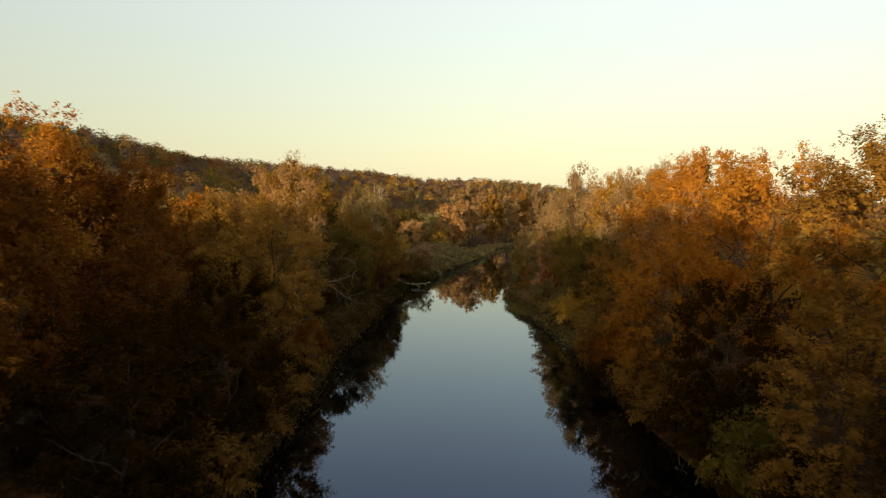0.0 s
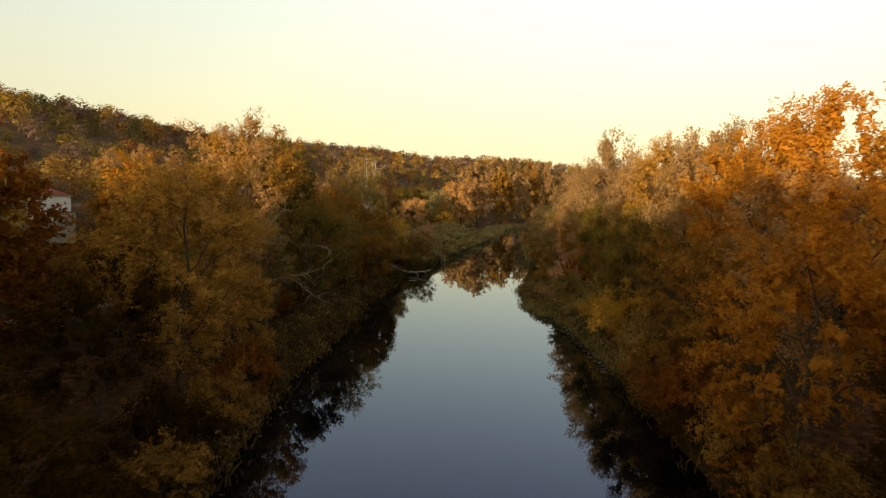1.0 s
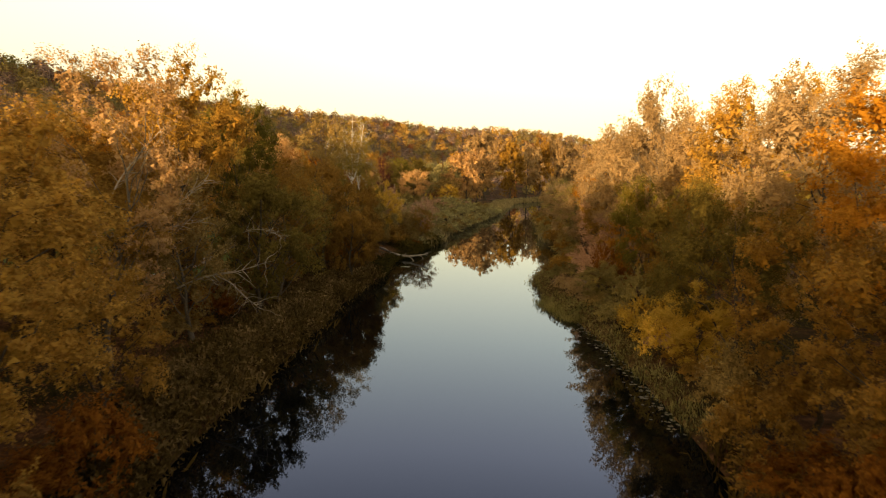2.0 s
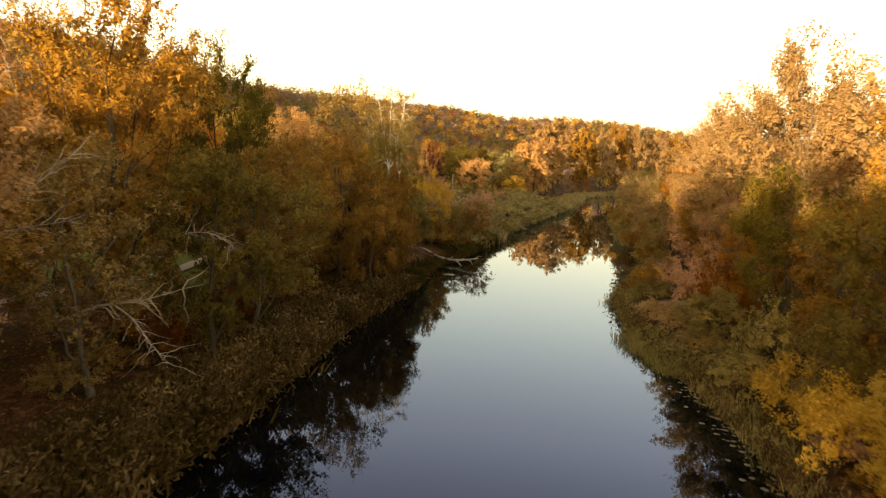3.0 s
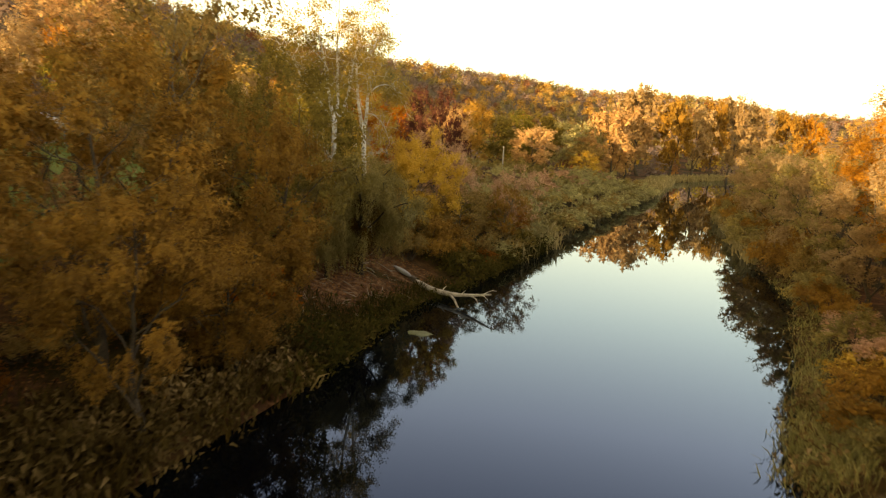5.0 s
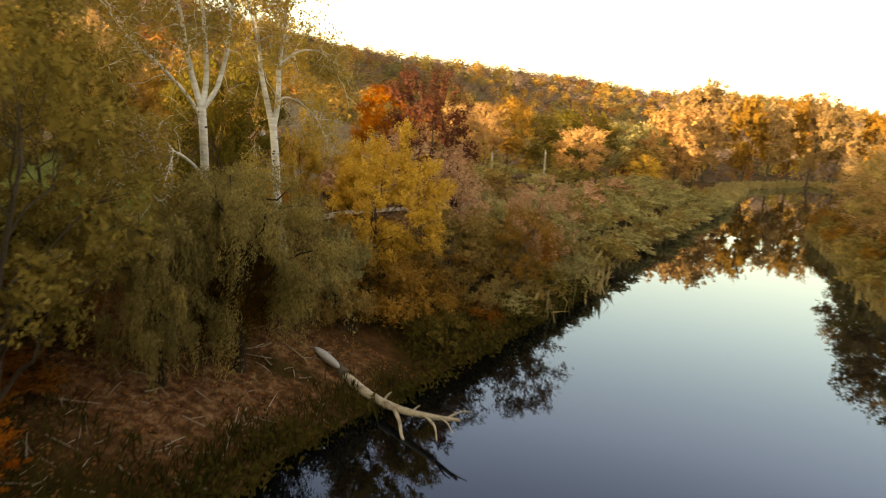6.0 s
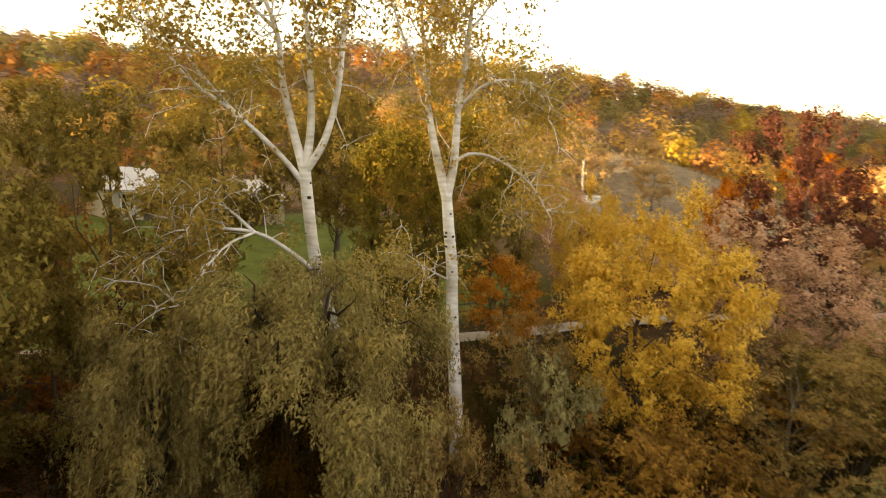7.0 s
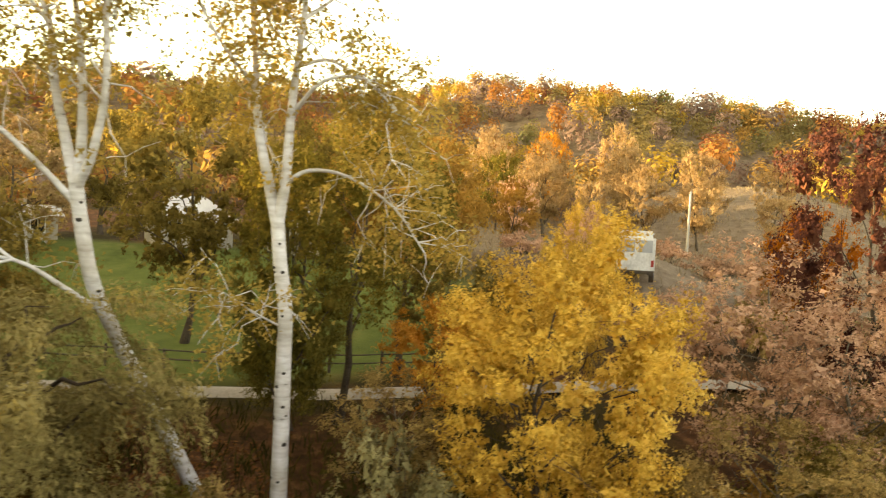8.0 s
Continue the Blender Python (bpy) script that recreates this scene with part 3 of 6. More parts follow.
def build_water():
    m, nt, out = nodes_of("river_water")
    deep = nt.nodes.new("ShaderNodeBsdfDiffuse")
    deep.inputs["Color"].default_value = (0.0012, 0.0016, 0.0026, 1)
    gloss = nt.nodes.new("ShaderNodeBsdfGlossy")
    gloss.inputs["Roughness"].default_value = 0.012
    weight = nt.nodes.new("ShaderNodeLayerWeight")
    weight.inputs["Blend"].default_value = 0.5
    # the high sky's blue is put into the gloss colour, strongest seen steeply
    nt.links.new(ramp(nt, weight.outputs["Facing"], [(0.40, (0.42, 0.60, 1.0)), (0.70, (0.61, 0.765, 1.0)), (0.95, (0.82, 0.90, 1.0))]), gloss.inputs["Color"])
    fresnel = nt.nodes.new("ShaderNodeFresnel")
    fresnel.inputs["IOR"].default_value = 1.39
    bp = nt.nodes.new("ShaderNodeBump")
    bp.inputs["Strength"].default_value, bp.inputs["Distance"].default_value = 0.03, 0.02
    nt.links.new(world_noise(nt, 0.8, 3), bp.inputs["Height"])
    nt.links.new(bp.outputs[0], gloss.inputs["Normal"])
    both = nt.nodes.new("ShaderNodeMixShader")
    nt.links.new(fresnel.outputs[0], both.inputs[0])
    nt.links.new(deep.outputs[0], both.inputs[1])
    nt.links.new(gloss.outputs[0], both.inputs[2])
    nt.links.new(both.outputs[0], out.inputs[0])
    ys = np.concatenate([np.arange(-600, 0, 60), np.arange(0, 520, 6), np.arange(520, 1000, 60)])
    lo = bank_x(ys, LEFT_BANK) - 1.5
    hi = bank_x(ys, RIGHT_BANK) + 1.5
    n = len(ys)
    cols = 9
    t = np.linspace(0, 1, cols)
    X = lo[:, None] * (1 - t) + hi[:, None] * t
    v = np.column_stack([X.ravel(), np.repeat(ys, cols), np.zeros(n * cols)])
    i, j = np.meshgrid(np.arange(cols - 1), np.arange(n - 1))
    a = (j * cols + i).ravel()
    tagged(new("water", mesh_np("water", v, np.column_stack([a, a + 1, a + cols + 1, a + cols]), m, True)), "calm dark river water mirroring the evening sky", "river", kind="structure")


build_water()

# ---- trees ----
BIG = [tree_meshes("big%d" % i, 10 + i, 22, 7.2, 3.0, 34000, 0.185, 135, 0.36, clump_r=0.18, core=0.15) for i in range(4)]
TALL = [tree_meshes("tall%d" % i, 20 + i, 23, 4.6, 3.0, 26000, 0.2, 120, 0.34, shape="tall", limbs=14, clump_r=0.26) for i in range(2)]
MID = [tree_meshes("mid%d" % i, 30 + i, 12, 4.6, 1.0, 21000, 0.14, 84, 0.2, clump_r=0.18, limbs=9) for i in range(4)]
SOFT = [tree_meshes("soft%d" % i, 130 + i, 12, 4.6, 1.0, 26000, 0.13, 62, 0.24, clump_r=0.215, limbs=9, droop=0.55) for i in range(3)]
STAND = [tree_meshes("stand%d" % i, 140 + i, 13, 4.8, 4.6, 22000, 0.14, 100, 0.24, clump_r=0.22, limbs=9) for i in range(2)]
LATE = [tree_meshes("late%d" % i, 80 + i, 12, 4.6, 1.6, 13000, 0.19, 105, 0.2, clump_r=0.22, limbs=8) for i in range(3)]
HERO = [tree_meshes("hero%d" % i, 35 + i, 9, 3.8, 0.6, 52000, 0.098, 130, 0.16, clump_r=0.18, core=0.1, fill=0.4, limbs=14) for i in range(2)]
THIN = [tree_meshes("thin%d" % i, 40 + i, 19, 4.5, 5.0, 12000, 0.19, 75, 0.24, sparse=0.3, limbs=13, core=0.03) for i in range(2)]
AIRY = [tree_meshes("airy%d" % i, 45 + i, 12, 4.6, 1.5, 15000, 0.14, 120, 0.2, sparse=0.26, limbs=15, clump_r=0.2, core=0.05) for i in range(3)]
LOFTY = [tree_meshes("lofty%d" % i, 150 + i, 21, 4.9, 3.0, 24000, 0.15, 130, 0.24, sparse=0.16, limbs=18, clump_r=0.19, core=0.06) for i in range(3)]
UNSEEN_BACK = [tree_meshes("back%d" % i, 55 + i, 20, 6.8, 2.0, 2200, 0.95, 90, 0.34, limbs=4, clump_r=0.24) for i in range(2)]
FAR = [tree_meshes("far%d" % i, 50 + i, 20, 6.8, 2.0, 9000, 0.44, 110, 0.34, limbs=6, clump_r=0.22) for i in range(3)]
SHRUB = [shrub_meshes("shrub%d" % i, 60 + i, 4.5, 2.8, 6000, 0.15, 40) for i in range(3)]
OSIER = [shrub_meshes("osier%d" % i, 65 + i, 5.0, 3.0, 6000, 0.2, 40, droop=1.0) for i in range(2)]
COVERT = [shrub_meshes("covert%d" % i, 90 + i, 5.0, 3.0, 2600, 0.28, 36, droop=1.0) for i in range(3)]
WILL = [willow_meshes("willow%d" % i, 70 + i, 10, 5.0, 1700, 36, 0.19, 0.24) for i in range(2)]
PARTED = [willow_meshes("parted_willow", 71, 10, 5.0, 2600, 40, 0.15, 0.26, True)]
NATIVE = {"lofty": (LOFTY, 21, 4.9), "soft": (SOFT, 12, 4.6), "stand": (STAND, 13, 4.8), "parted": (PARTED, 10, 5.0), "big": (BIG, 22, 7.2), "tall": (TALL, 23, 4.6), "mid": (MID, 12, 4.6), "thin": (THIN, 19, 4.5), "hero": (HERO, 9, 3.8), "late": (LATE, 12, 4.6), "airy": (AIRY, 12, 4.6), "open": (AIRY, 12, 4.6), "far": (FAR, 20, 6.8), "back": (UNSEEN_BACK, 20, 6.8),
          "shrub": (SHRUB, 4.5, 2.8), "osier": (OSIER, 5.0, 3.0), "willow": (WILL, 10, 5.0), "covert": (COVERT, 5.0, 3.0)}
WORDS = {id(HONEY): "honey olive", id(MOSS): "mossy green", id(SAGE): "dusty sage green", id(GOLD): "golden yellow", id(PALE): "pale golden", id(ORANGE): "orange", id(PINK): "pinkish tan", id(OLIVE): "olive brown", id(GREEN): "dull green", id(SHADE_OLIVE): "shade-dark olive", id(GREY): "grey green",
         id(WILLOW): "pale green", id(YELLOW): "bright yellow", id(BROWN): "faded brown", id(RED): "dark red", id(RUST): "rusty orange"}
KIND = {"lofty": ("slender_tree", "tall pale-limbed tree"), "soft": ("small_tree", "rounded soft-leaved willow"), "stand": ("small_tree", "clear-stemmed small tree"), "parted": ("willow_tree", "weeping willow"), "big": ("broadleaf_tree", "broad tree"), "tall": ("poplar_tree", "tall narrow poplar"), "mid": ("small_tree", "rounded small tree"), "hero": ("small_tree", "bushy small tree"), "airy": ("small_tree", "thinly leaved small tree"), "open": ("small_tree", "dark-limbed open-crowned small tree"), "late": ("small_tree", "rounded small tree"),
        "thin": ("slender_tree", "slender thinly leaved tree"), "far": ("distant_tree", "broad tree"), "back": ("distant_tree", "broad tree"), "shrub": ("shrub", "dense shrub"),
        "osier": ("willow_shrub", "willow shrub"), "covert": ("willow_shrub", "willow shrub"), "willow": ("willow_tree", "weeping willow")}
count = [0]


def plant(kind, x, y, top, r, leaves, where, bark=BARK, turn=None, sink=0.0):
    """A tree or shrub that stands on the ground at x, y, with its top at that height over the water and that crown radius."""
    protos, H0, R0 = NATIVE[kind]
    i = count[0]
    count[0] += 1
    wood, crown = protos[i % len(protos)]
    z = ground_z(x, y)
    name, words = KIND[kind]
    e = new(name)
    e.location = (x, y, z - 0.05 - sink)
    e.rotation_euler = (0, 0, (i * 2.39996) % 6.283 if turn is None else turn)
    if kind in ("parted", "willow"):
        bark = WILLOW_BARK
    if kind == "parted":
        e.rotation_euler = (0, 0, 0)
    if kind in ("airy", "thin", "lofty"):
        bark = PALE_BARK
    s = r / R0
    e.scale = (s, s, (top - z) / H0)
    e.empty_display_size = 0.3
    tagged(e, "%s with %s leaves %s" % (words, WORDS[id(leaves)], where), "shrub" if "shrub" in name else "tree", "trees and shrubs " + where)
    part_mesh("trunk" if "shrub" not in name else "stem", wood, e, "", bark)
    part_mesh("crown", crown, e, "", leaves)
    return e


L, R_ = "on the west bank", "on the east bank"
for row in [
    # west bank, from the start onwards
    ("big", -15, 27, 17, 5.5, GOLD), ("mid", -12, 40, 11, 4.5, SHADE_OLIVE), ("mid", -11.5, 53, 9.0, 4.2, SHADE_OLIVE),
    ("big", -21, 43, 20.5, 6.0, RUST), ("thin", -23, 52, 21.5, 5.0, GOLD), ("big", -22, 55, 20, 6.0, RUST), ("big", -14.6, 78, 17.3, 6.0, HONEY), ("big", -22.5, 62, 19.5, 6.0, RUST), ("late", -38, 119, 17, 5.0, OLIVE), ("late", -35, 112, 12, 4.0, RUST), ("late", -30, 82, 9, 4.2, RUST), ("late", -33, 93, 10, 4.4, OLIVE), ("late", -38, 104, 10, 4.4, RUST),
    ("mid", -17, 58, 10, 4.4, SHADE_OLIVE), ("mid", -17.5, 47, 10, 4.4, SHADE_OLIVE), ("mid", -18, 73, 11, 4.4, SHADE_OLIVE), ("late", -29, 62, 12, 4.5, RUST), ("late", -31, 75.5, 15, 4.4, RUST), ("late", -23, 91, 9, 4.0, OLIVE), ("mid", -15, 89, 10, 3.6, HONEY), ("big", -21.8, 116.4, 25.0, 6.8, HONEY), ("big", -27, 125, 21, 6.0, OLIVE), ("lofty", -20.0, 99, 21.6, 5.0, PINK), ("stand", -20.5, 99.5, 13.2, 5.2, HONEY),
    ("mid", -14.6, 114, 16, 4.8, MOSS), ("airy", -17.5, 107, 14, 4.8, GREY), ("airy", -14.2, 121, 13, 4.6, MOSS), ("mid", -21, 110, 13, 4.4, OLIVE), ("big", -21.6, 130.4, 23.6, 4.9, GREEN),
    ("mid", -17, 127, 14, 4.8, OLIVE), ("soft", -14.5, 142.5, 15.2, 5.2, OLIVE), ("open", -17.5, 136, 15, 5.0, OLIVE), ("hero", -9.9, 145.3, 9.0, 3.2, OLIVE), ("shrub", -13.3, 154.6, 4.0, 2.1, ORANGE), ("soft", -11.6, 148.9, 13.4, 3.7, OLIVE), ("thin", -16, 149, 21.5, 3.8, GREY), ("mid", -17.5, 157, 9, 2.6, SHADE_OLIVE), ("open", -13.6, 156, 16, 4.4, MOSS), ("shrub", -19.4, 162.7, 6.0, 2.2, RUST), ("shrub", -17.2, 161.0, 5.0, 1.9, SHADE_OLIVE), ("shrub", -15.5, 158, 4.2, 1.9, RUST), ("shrub", -20.5, 167, 6.2, 1.8, OLIVE), ("shrub", -22, 160, 6.5, 2.4, RUST), ("mid", -24, 163, 11, 2.6, OLIVE),
    ("lofty", -22.5, 151, 19.8, 4.5, PINK), ("mid", -18.5, 152, 17.5, 5.0, OLIVE), ("big", -30, 138, 19, 6.5, GOLD), ("big", -28, 108, 19, 6.0, OLIVE),
    # the small near-black willow is added for the shade inside the pale one
    ("parted", -12.0, 166.1, 10.5, 4.4, WILLOW), ("shrub", -10.4, 173.4, 4.8, 1.4, GREY), ("willow", -12.9, 167.0, 8.2, 2.3, SHADE_OLIVE), ("shrub", -12.2, 171.3, 5.9, 1.6, GREY), ("shrub", -11.9, 175.3, 7.3, 1.9, SAGE), ("willow", -13.2, 162.9, 9.1, 2.5, WILLOW), ("soft", -17.0, 161.2, 8.4, 2.3, MOSS), ("mid", -19, 158.5, 11.5, 3.6, MOSS),
    ("hero", -11.3, 179.6, 11.9, 3.7, YELLOW), ("airy", -5.4, 194, 9.4, 3.0, BROWN), ("airy", -5.2, 188.5, 7.4, 2.3, OLIVE), ("soft", -9.8, 139, 10.6, 3.4, OLIVE), ("shrub", -7.6, 187, 5.0, 2.5, GREY), ("shrub", -8.4, 192.5, 5.6, 2.6, BROWN), ("shrub", -11.5, 183.6, 6.4, 2.0, GREY), ("shrub", -9.0, 178.5, 5.0, 2.1, HONEY), ("shrub", -7.2, 182.2, 4.0, 2.0, GREY), ("shrub", -12.6, 176.0, 5.0, 1.5, RUST), ("airy", -12.3, 189, 12.2, 4.3, BROWN), ("airy", -11.0, 191.5, 10.5, 3.6, BROWN), ("airy", -9.0, 184.8, 7.4, 2.9, GREY), ("airy", -13.6, 176.2, 8.0, 2.0, GREY),
    ("mid", -14.3, 195.0, 17.2, 3.9, RED), ("late", -21.5, 200.5, 13.7, 2.3, ORANGE), ("late", -18, 214, 15.8, 4.0, PINK), ("late", -21.5, 211, 15.0, 3.2, RED), ("late", -46, 258, 20, 5.0, ORANGE), ("late", -40, 262, 18, 4.2, ORANGE),
    # round the road and the meadow
    ("late", -33.2, 171, 18.2, 4.4, MOSS), ("stand", -26, 180, 16, 3.8, HONEY), ("mid", -19, 173.6, 14.6, 2.3, GREEN), ("mid", -22, 181, 11.6, 2.3, MOSS), ("late", -27, 190.6, 13.2, 1.6, BROWN), ("stand", -30, 176.5, 16.5, 3.0, MOSS), ("stand", -20.6, 176.0, 15.8, 3.8, GREEN), ("soft", -20.4, 174.2, 9.6, 2.0, GREEN),
    ("hero", -20.8, 186.2, 12.6, 1.9, YELLOW), ("late", -19.0, 179.2, 9.2, 2.0, GOLD), ("mid", -19.5, 163, 14.8, 3.7, MOSS), ("late", -43, 183, 20.5, 4.2, MOSS), ("late", -47, 190, 18.5, 4.0, HONEY), ("shrub", -14.9, 170.4, 5.2, 1.2, GREEN),
    ("late", -40, 152, 17, 4.5, MOSS), ("late", -52, 160, 18, 4.6, PALE), ("late", -62, 165, 20, 5, MOSS), ("late", -64, 180, 20, 4.6, PALE), ("mid", -26, 147, 15, 4.2, OLIVE),
    # yellow trees on the dry slope
    ("late", -71, 213.7, 20.5, 3.7, PALE), ("late", -66.5, 217.4, 18.4, 2.3, PALE), ("late", -63, 222, 19.8, 3.9, PALE), ("late", -59, 227, 19.0, 3.5, PALE), ("late", -77, 210, 22, 3.2, GREEN),
    ("late", -88, 214, 26, 4.2, PALE), ("late", -92, 226, 27, 3.8, GOLD), ("late", -70, 236, 24, 3.2, PALE), ("late", -90, 238, 29, 3.6, PALE), ("late", -66, 246, 22, 3.2, PALE), ("late", -56, 236, 17.5, 3.0, PALE), ("late", -82, 220, 24, 4.1, PALE), ("late", -80, 232, 24, 4.1, PALE), ("late", -62, 205, 17.5, 2.4, BROWN), ("late", -55, 201, 16.5, 2.6, OLIVE),
]:
    plant(*row, L)
for row in [
    ("big", 25, 18, 20, 6.5, GOLD), ("big", 25, 30, 20, 6.5, GOLD), ("big", 28, 41, 20.5, 6.8, ORANGE), ("big", 28, 53, 21, 7.0, OLIVE), ("big", 27, 65, 21, 6.4, GOLD), ("big", 26.5, 76, 22.5, 6.8, GOLD),
    ("big", 27, 88, 22, 6.2, GOLD), ("big", 28, 100, 23, 6.5, PALE), ("big", 28, 112, 23, 6.5, HONEY), ("big", 28, 123, 22.5, 6.3, PALE), ("thin", 24, 130, 24.8, 4.0, PALE),
    ("big", 25, 134, 22.8, 6.6, PALE), ("big", 25, 147, 21, 6.0, PALE), ("big", 27, 159, 21, 6.0, PALE), ("big", 28, 171, 21.7, 6.2, PALE), ("big", 30, 184, 18, 6, GOLD), ("big", 33, 198, 16, 6, GOLD),
    ("mid", 19.6, 67, 14.2, 4.8, GOLD), ("lofty", 23.5, 73.5, 18.4, 4.6, PINK), ("mid", 21, 81, 13, 4.6, OLIVE), ("mid", 21.5, 89, 12.5, 4.4, OLIVE), ("soft", 20.2, 98, 14.0, 4.4, MOSS), ("soft", 21.4, 108, 14.2, 4.3, MOSS), ("mid", 23.4, 116, 13.6, 4.4, OLIVE), ("soft", 22.3, 125, 14.8, 4.3, GREEN),
    ("mid", 24, 134, 13, 4.0, GOLD), ("airy", 23.6, 143, 11.5, 3.9, BROWN), ("soft", 24.4, 152.5, 14.0, 4.3, HONEY), ("mid", 24.4, 160, 11.5, 4.0, BROWN), ("mid", 26, 167, 12, 4.2, HONEY),
    ("hero", 19.6, 100.5, 6.9, 3.0, YELLOW), ("shrub", 18.6, 106, 5.0, 2.3, YELLOW), ("shrub", 18.4, 111.5, 4.6, 2.2, YELLOW), ("shrub", 17.6, 116.5, 3.8, 2.0, WILLOW), ("hero", 17.6, 126, 5.4, 2.4, WILLOW), ("shrub", 19.6, 131, 7.2, 2.5, RUST), ("shrub", 20.8, 121, 6.5, 2.6, WILLOW), ("shrub", 20.0, 138, 6.0, 2.5, BROWN), ("shrub", 20.5, 147, 5.5, 2.4, BROWN),
    ("mid", 24, 175, 12, 4.5, PALE), ("mid", 25, 185, 12.5, 4.4, WILLOW), ("mid", 25, 195, 13, 4.6, PALE), ("mid", 26, 206, 13.5, 5, WILLOW), ("late", 26, 217, 13, 5, PALE),
    ("late", 27, 228, 13, 5, WILLOW), ("late", 28, 241, 13, 5, PALE), ("late", 32, 254, 12, 5.5, PALE), ("late", 37, 268, 12, 5.5, OLIVE),
    ("mid", 20, 55, 11.5, 4.6, SHADE_OLIVE), ("mid", 20.5, 44, 11, 4.6, OLIVE), ("late", 20.5, 33, 10.5, 4.6, SHADE_OLIVE), ("late", 20.5, 22, 10.5, 4.6, SHADE_OLIVE),
]:
    plant(*row, R_)
fill_brush = np.random.default_rng(91)
for x, y, h, r, c in [(-12.5, 205, 4.0, 2.6, BROWN), (-10.5, 212, 4.0, 2.8, BROWN), (-9.0, 221, 4.2, 3.0, GREY), (-7.0, 231, 4.0, 3.0, BROWN), (-26, 192, 3.2, 2.2, BROWN), (-23.5, 197, 3.2, 2.2, BROWN), (-27, 205, 3.0, 2.4, BROWN),
                      (-31, 210, 2.8, 2.4, BROWN), (-24, 222, 3.4, 2.6, BROWN), (-36, 215, 2.4, 2.2, BROWN), (-20, 232, 3.2, 2.6, OLIVE), (-42, 208, 2.6, 2.2, BROWN)]:
    plant("covert", x, y, ground_z(x, y) + h, r, c, L)
for i in range(64):
    y = fill_brush.uniform(198, 300)
    x = float(np.interp(y, [190, 215, 240, 275, 310], [-20.6, -15, -11, -7, -2])) + (fill_brush.uniform(3.2, 8) if i % 2 else -fill_brush.uniform(3.5, 16))
    if math.hypot(x + 32.4, y - 198) < 6 or x > float(bank_x(y, LEFT_BANK)) - 6:
        continue
    plant("covert", x, y, ground_z(x, y) + fill_brush.uniform(2.2, 4.4), fill_brush.uniform(2.2, 3.4), [SAGE, BROWN, GREY, SAGE, WILLOW, BROWN][i % 6], L)
# the wood goes on behind, on both sides; trees at y < 20 stand unseen
fill = np.random.default_rng(77)
# unseen trees behind the start, added to shade the banks and fill reflections
for y in range(-110, 20, 10):
    plant("back", -17 + fill.uniform(-2, 2), y, fill.uniform(19, 22.5), 6.2, (GOLD, OLIVE, RUST)[y // 10 % 3], L)
    plant("back", 25 + fill.uniform(-2, 2), y, fill.uniform(17, 21), 6.2, (GOLD, OLIVE, ORANGE)[y // 10 % 3], R_)
# second unseen row, tall enough to keep low sun off the lower east bank
for y in range(-36, 22, 9):
    plant("back", -26 + fill.uniform(-1.5, 1.5), y, fill.uniform(20.5, 23), 5.6, (OLIVE, GOLD, RUST)[y // 9 % 3], L)
for y in range(-60, 130, 13):
    plant("back" if y < 20 else "far", (-34 if y < 85 or y > 115 else -46 if y < 100 else -56) + fill.uniform(-3, 3), y, fill.uniform(16, 20), 6.5, (ORANGE, GOLD, RUST, OLIVE)[y // 13 % 4], L)
# undergrowth along the water
for y in np.arange(16, 262, 3.6):
    x = float(bank_x(y, RIGHT_BANK)) + fill.uniform(0.6, 2.4)
    c = [WILLOW, PALE, GREY, YELLOW, OLIVE, PALE, BROWN][fill.integers(0, 7)] if 84 < y < 170 else [WILLOW, GREY, WILLOW, OLIVE][fill.integers(0, 4)] if y >= 170 else [SHADE_OLIVE, GREEN, RUST, OLIVE, RUST, OLIVE][fill.integers(0, 6)]
    tall, wide = fill.uniform(3.0, 6.0), fill.uniform(2.1, 3.0)
    if 92 < y < 172:
        x, tall, wide = x + 2.0, 1.6 + 0.35 * tall, wide * 0.72
    if 138 < y < 145:
        continue
    plant("covert" if y > 196 else "shrub" if fill.uniform() < 0.6 else "osier", x, float(y), tall, wide, c, R_)
for y in np.arange(14, 83, 3.8):
    x = float(bank_x(y, LEFT_BANK)) - fill.uniform(0.8, 3.2)
    # the near-black leaves stand for the shade at the foot of the bank
    plant("shrub" if fill.uniform() < 0.5 else "osier", x, float(y), fill.uniform(3.0, 5.5), fill.uniform(2.2, 3.0), ([SHADE_OLIVE, SHADE_OLIVE, SHADE_OLIVE, OLIVE, SHADE_OLIVE] if y < 58 else [SHADE_OLIVE, RUST, SHADE_OLIVE, OLIVE, RUST])[fill.integers(0, 5)], L)
for y in np.arange(107, 150, 4.5):
    x = float(bank_x(y, LEFT_BANK)) - fill.uniform(8.5, 11)
    plant("shrub", x, float(y), fill.uniform(2.6, 4.2), fill.uniform(1.6, 2.3), [RUST, OLIVE, GREY, RUST][fill.integers(0, 4)], L)
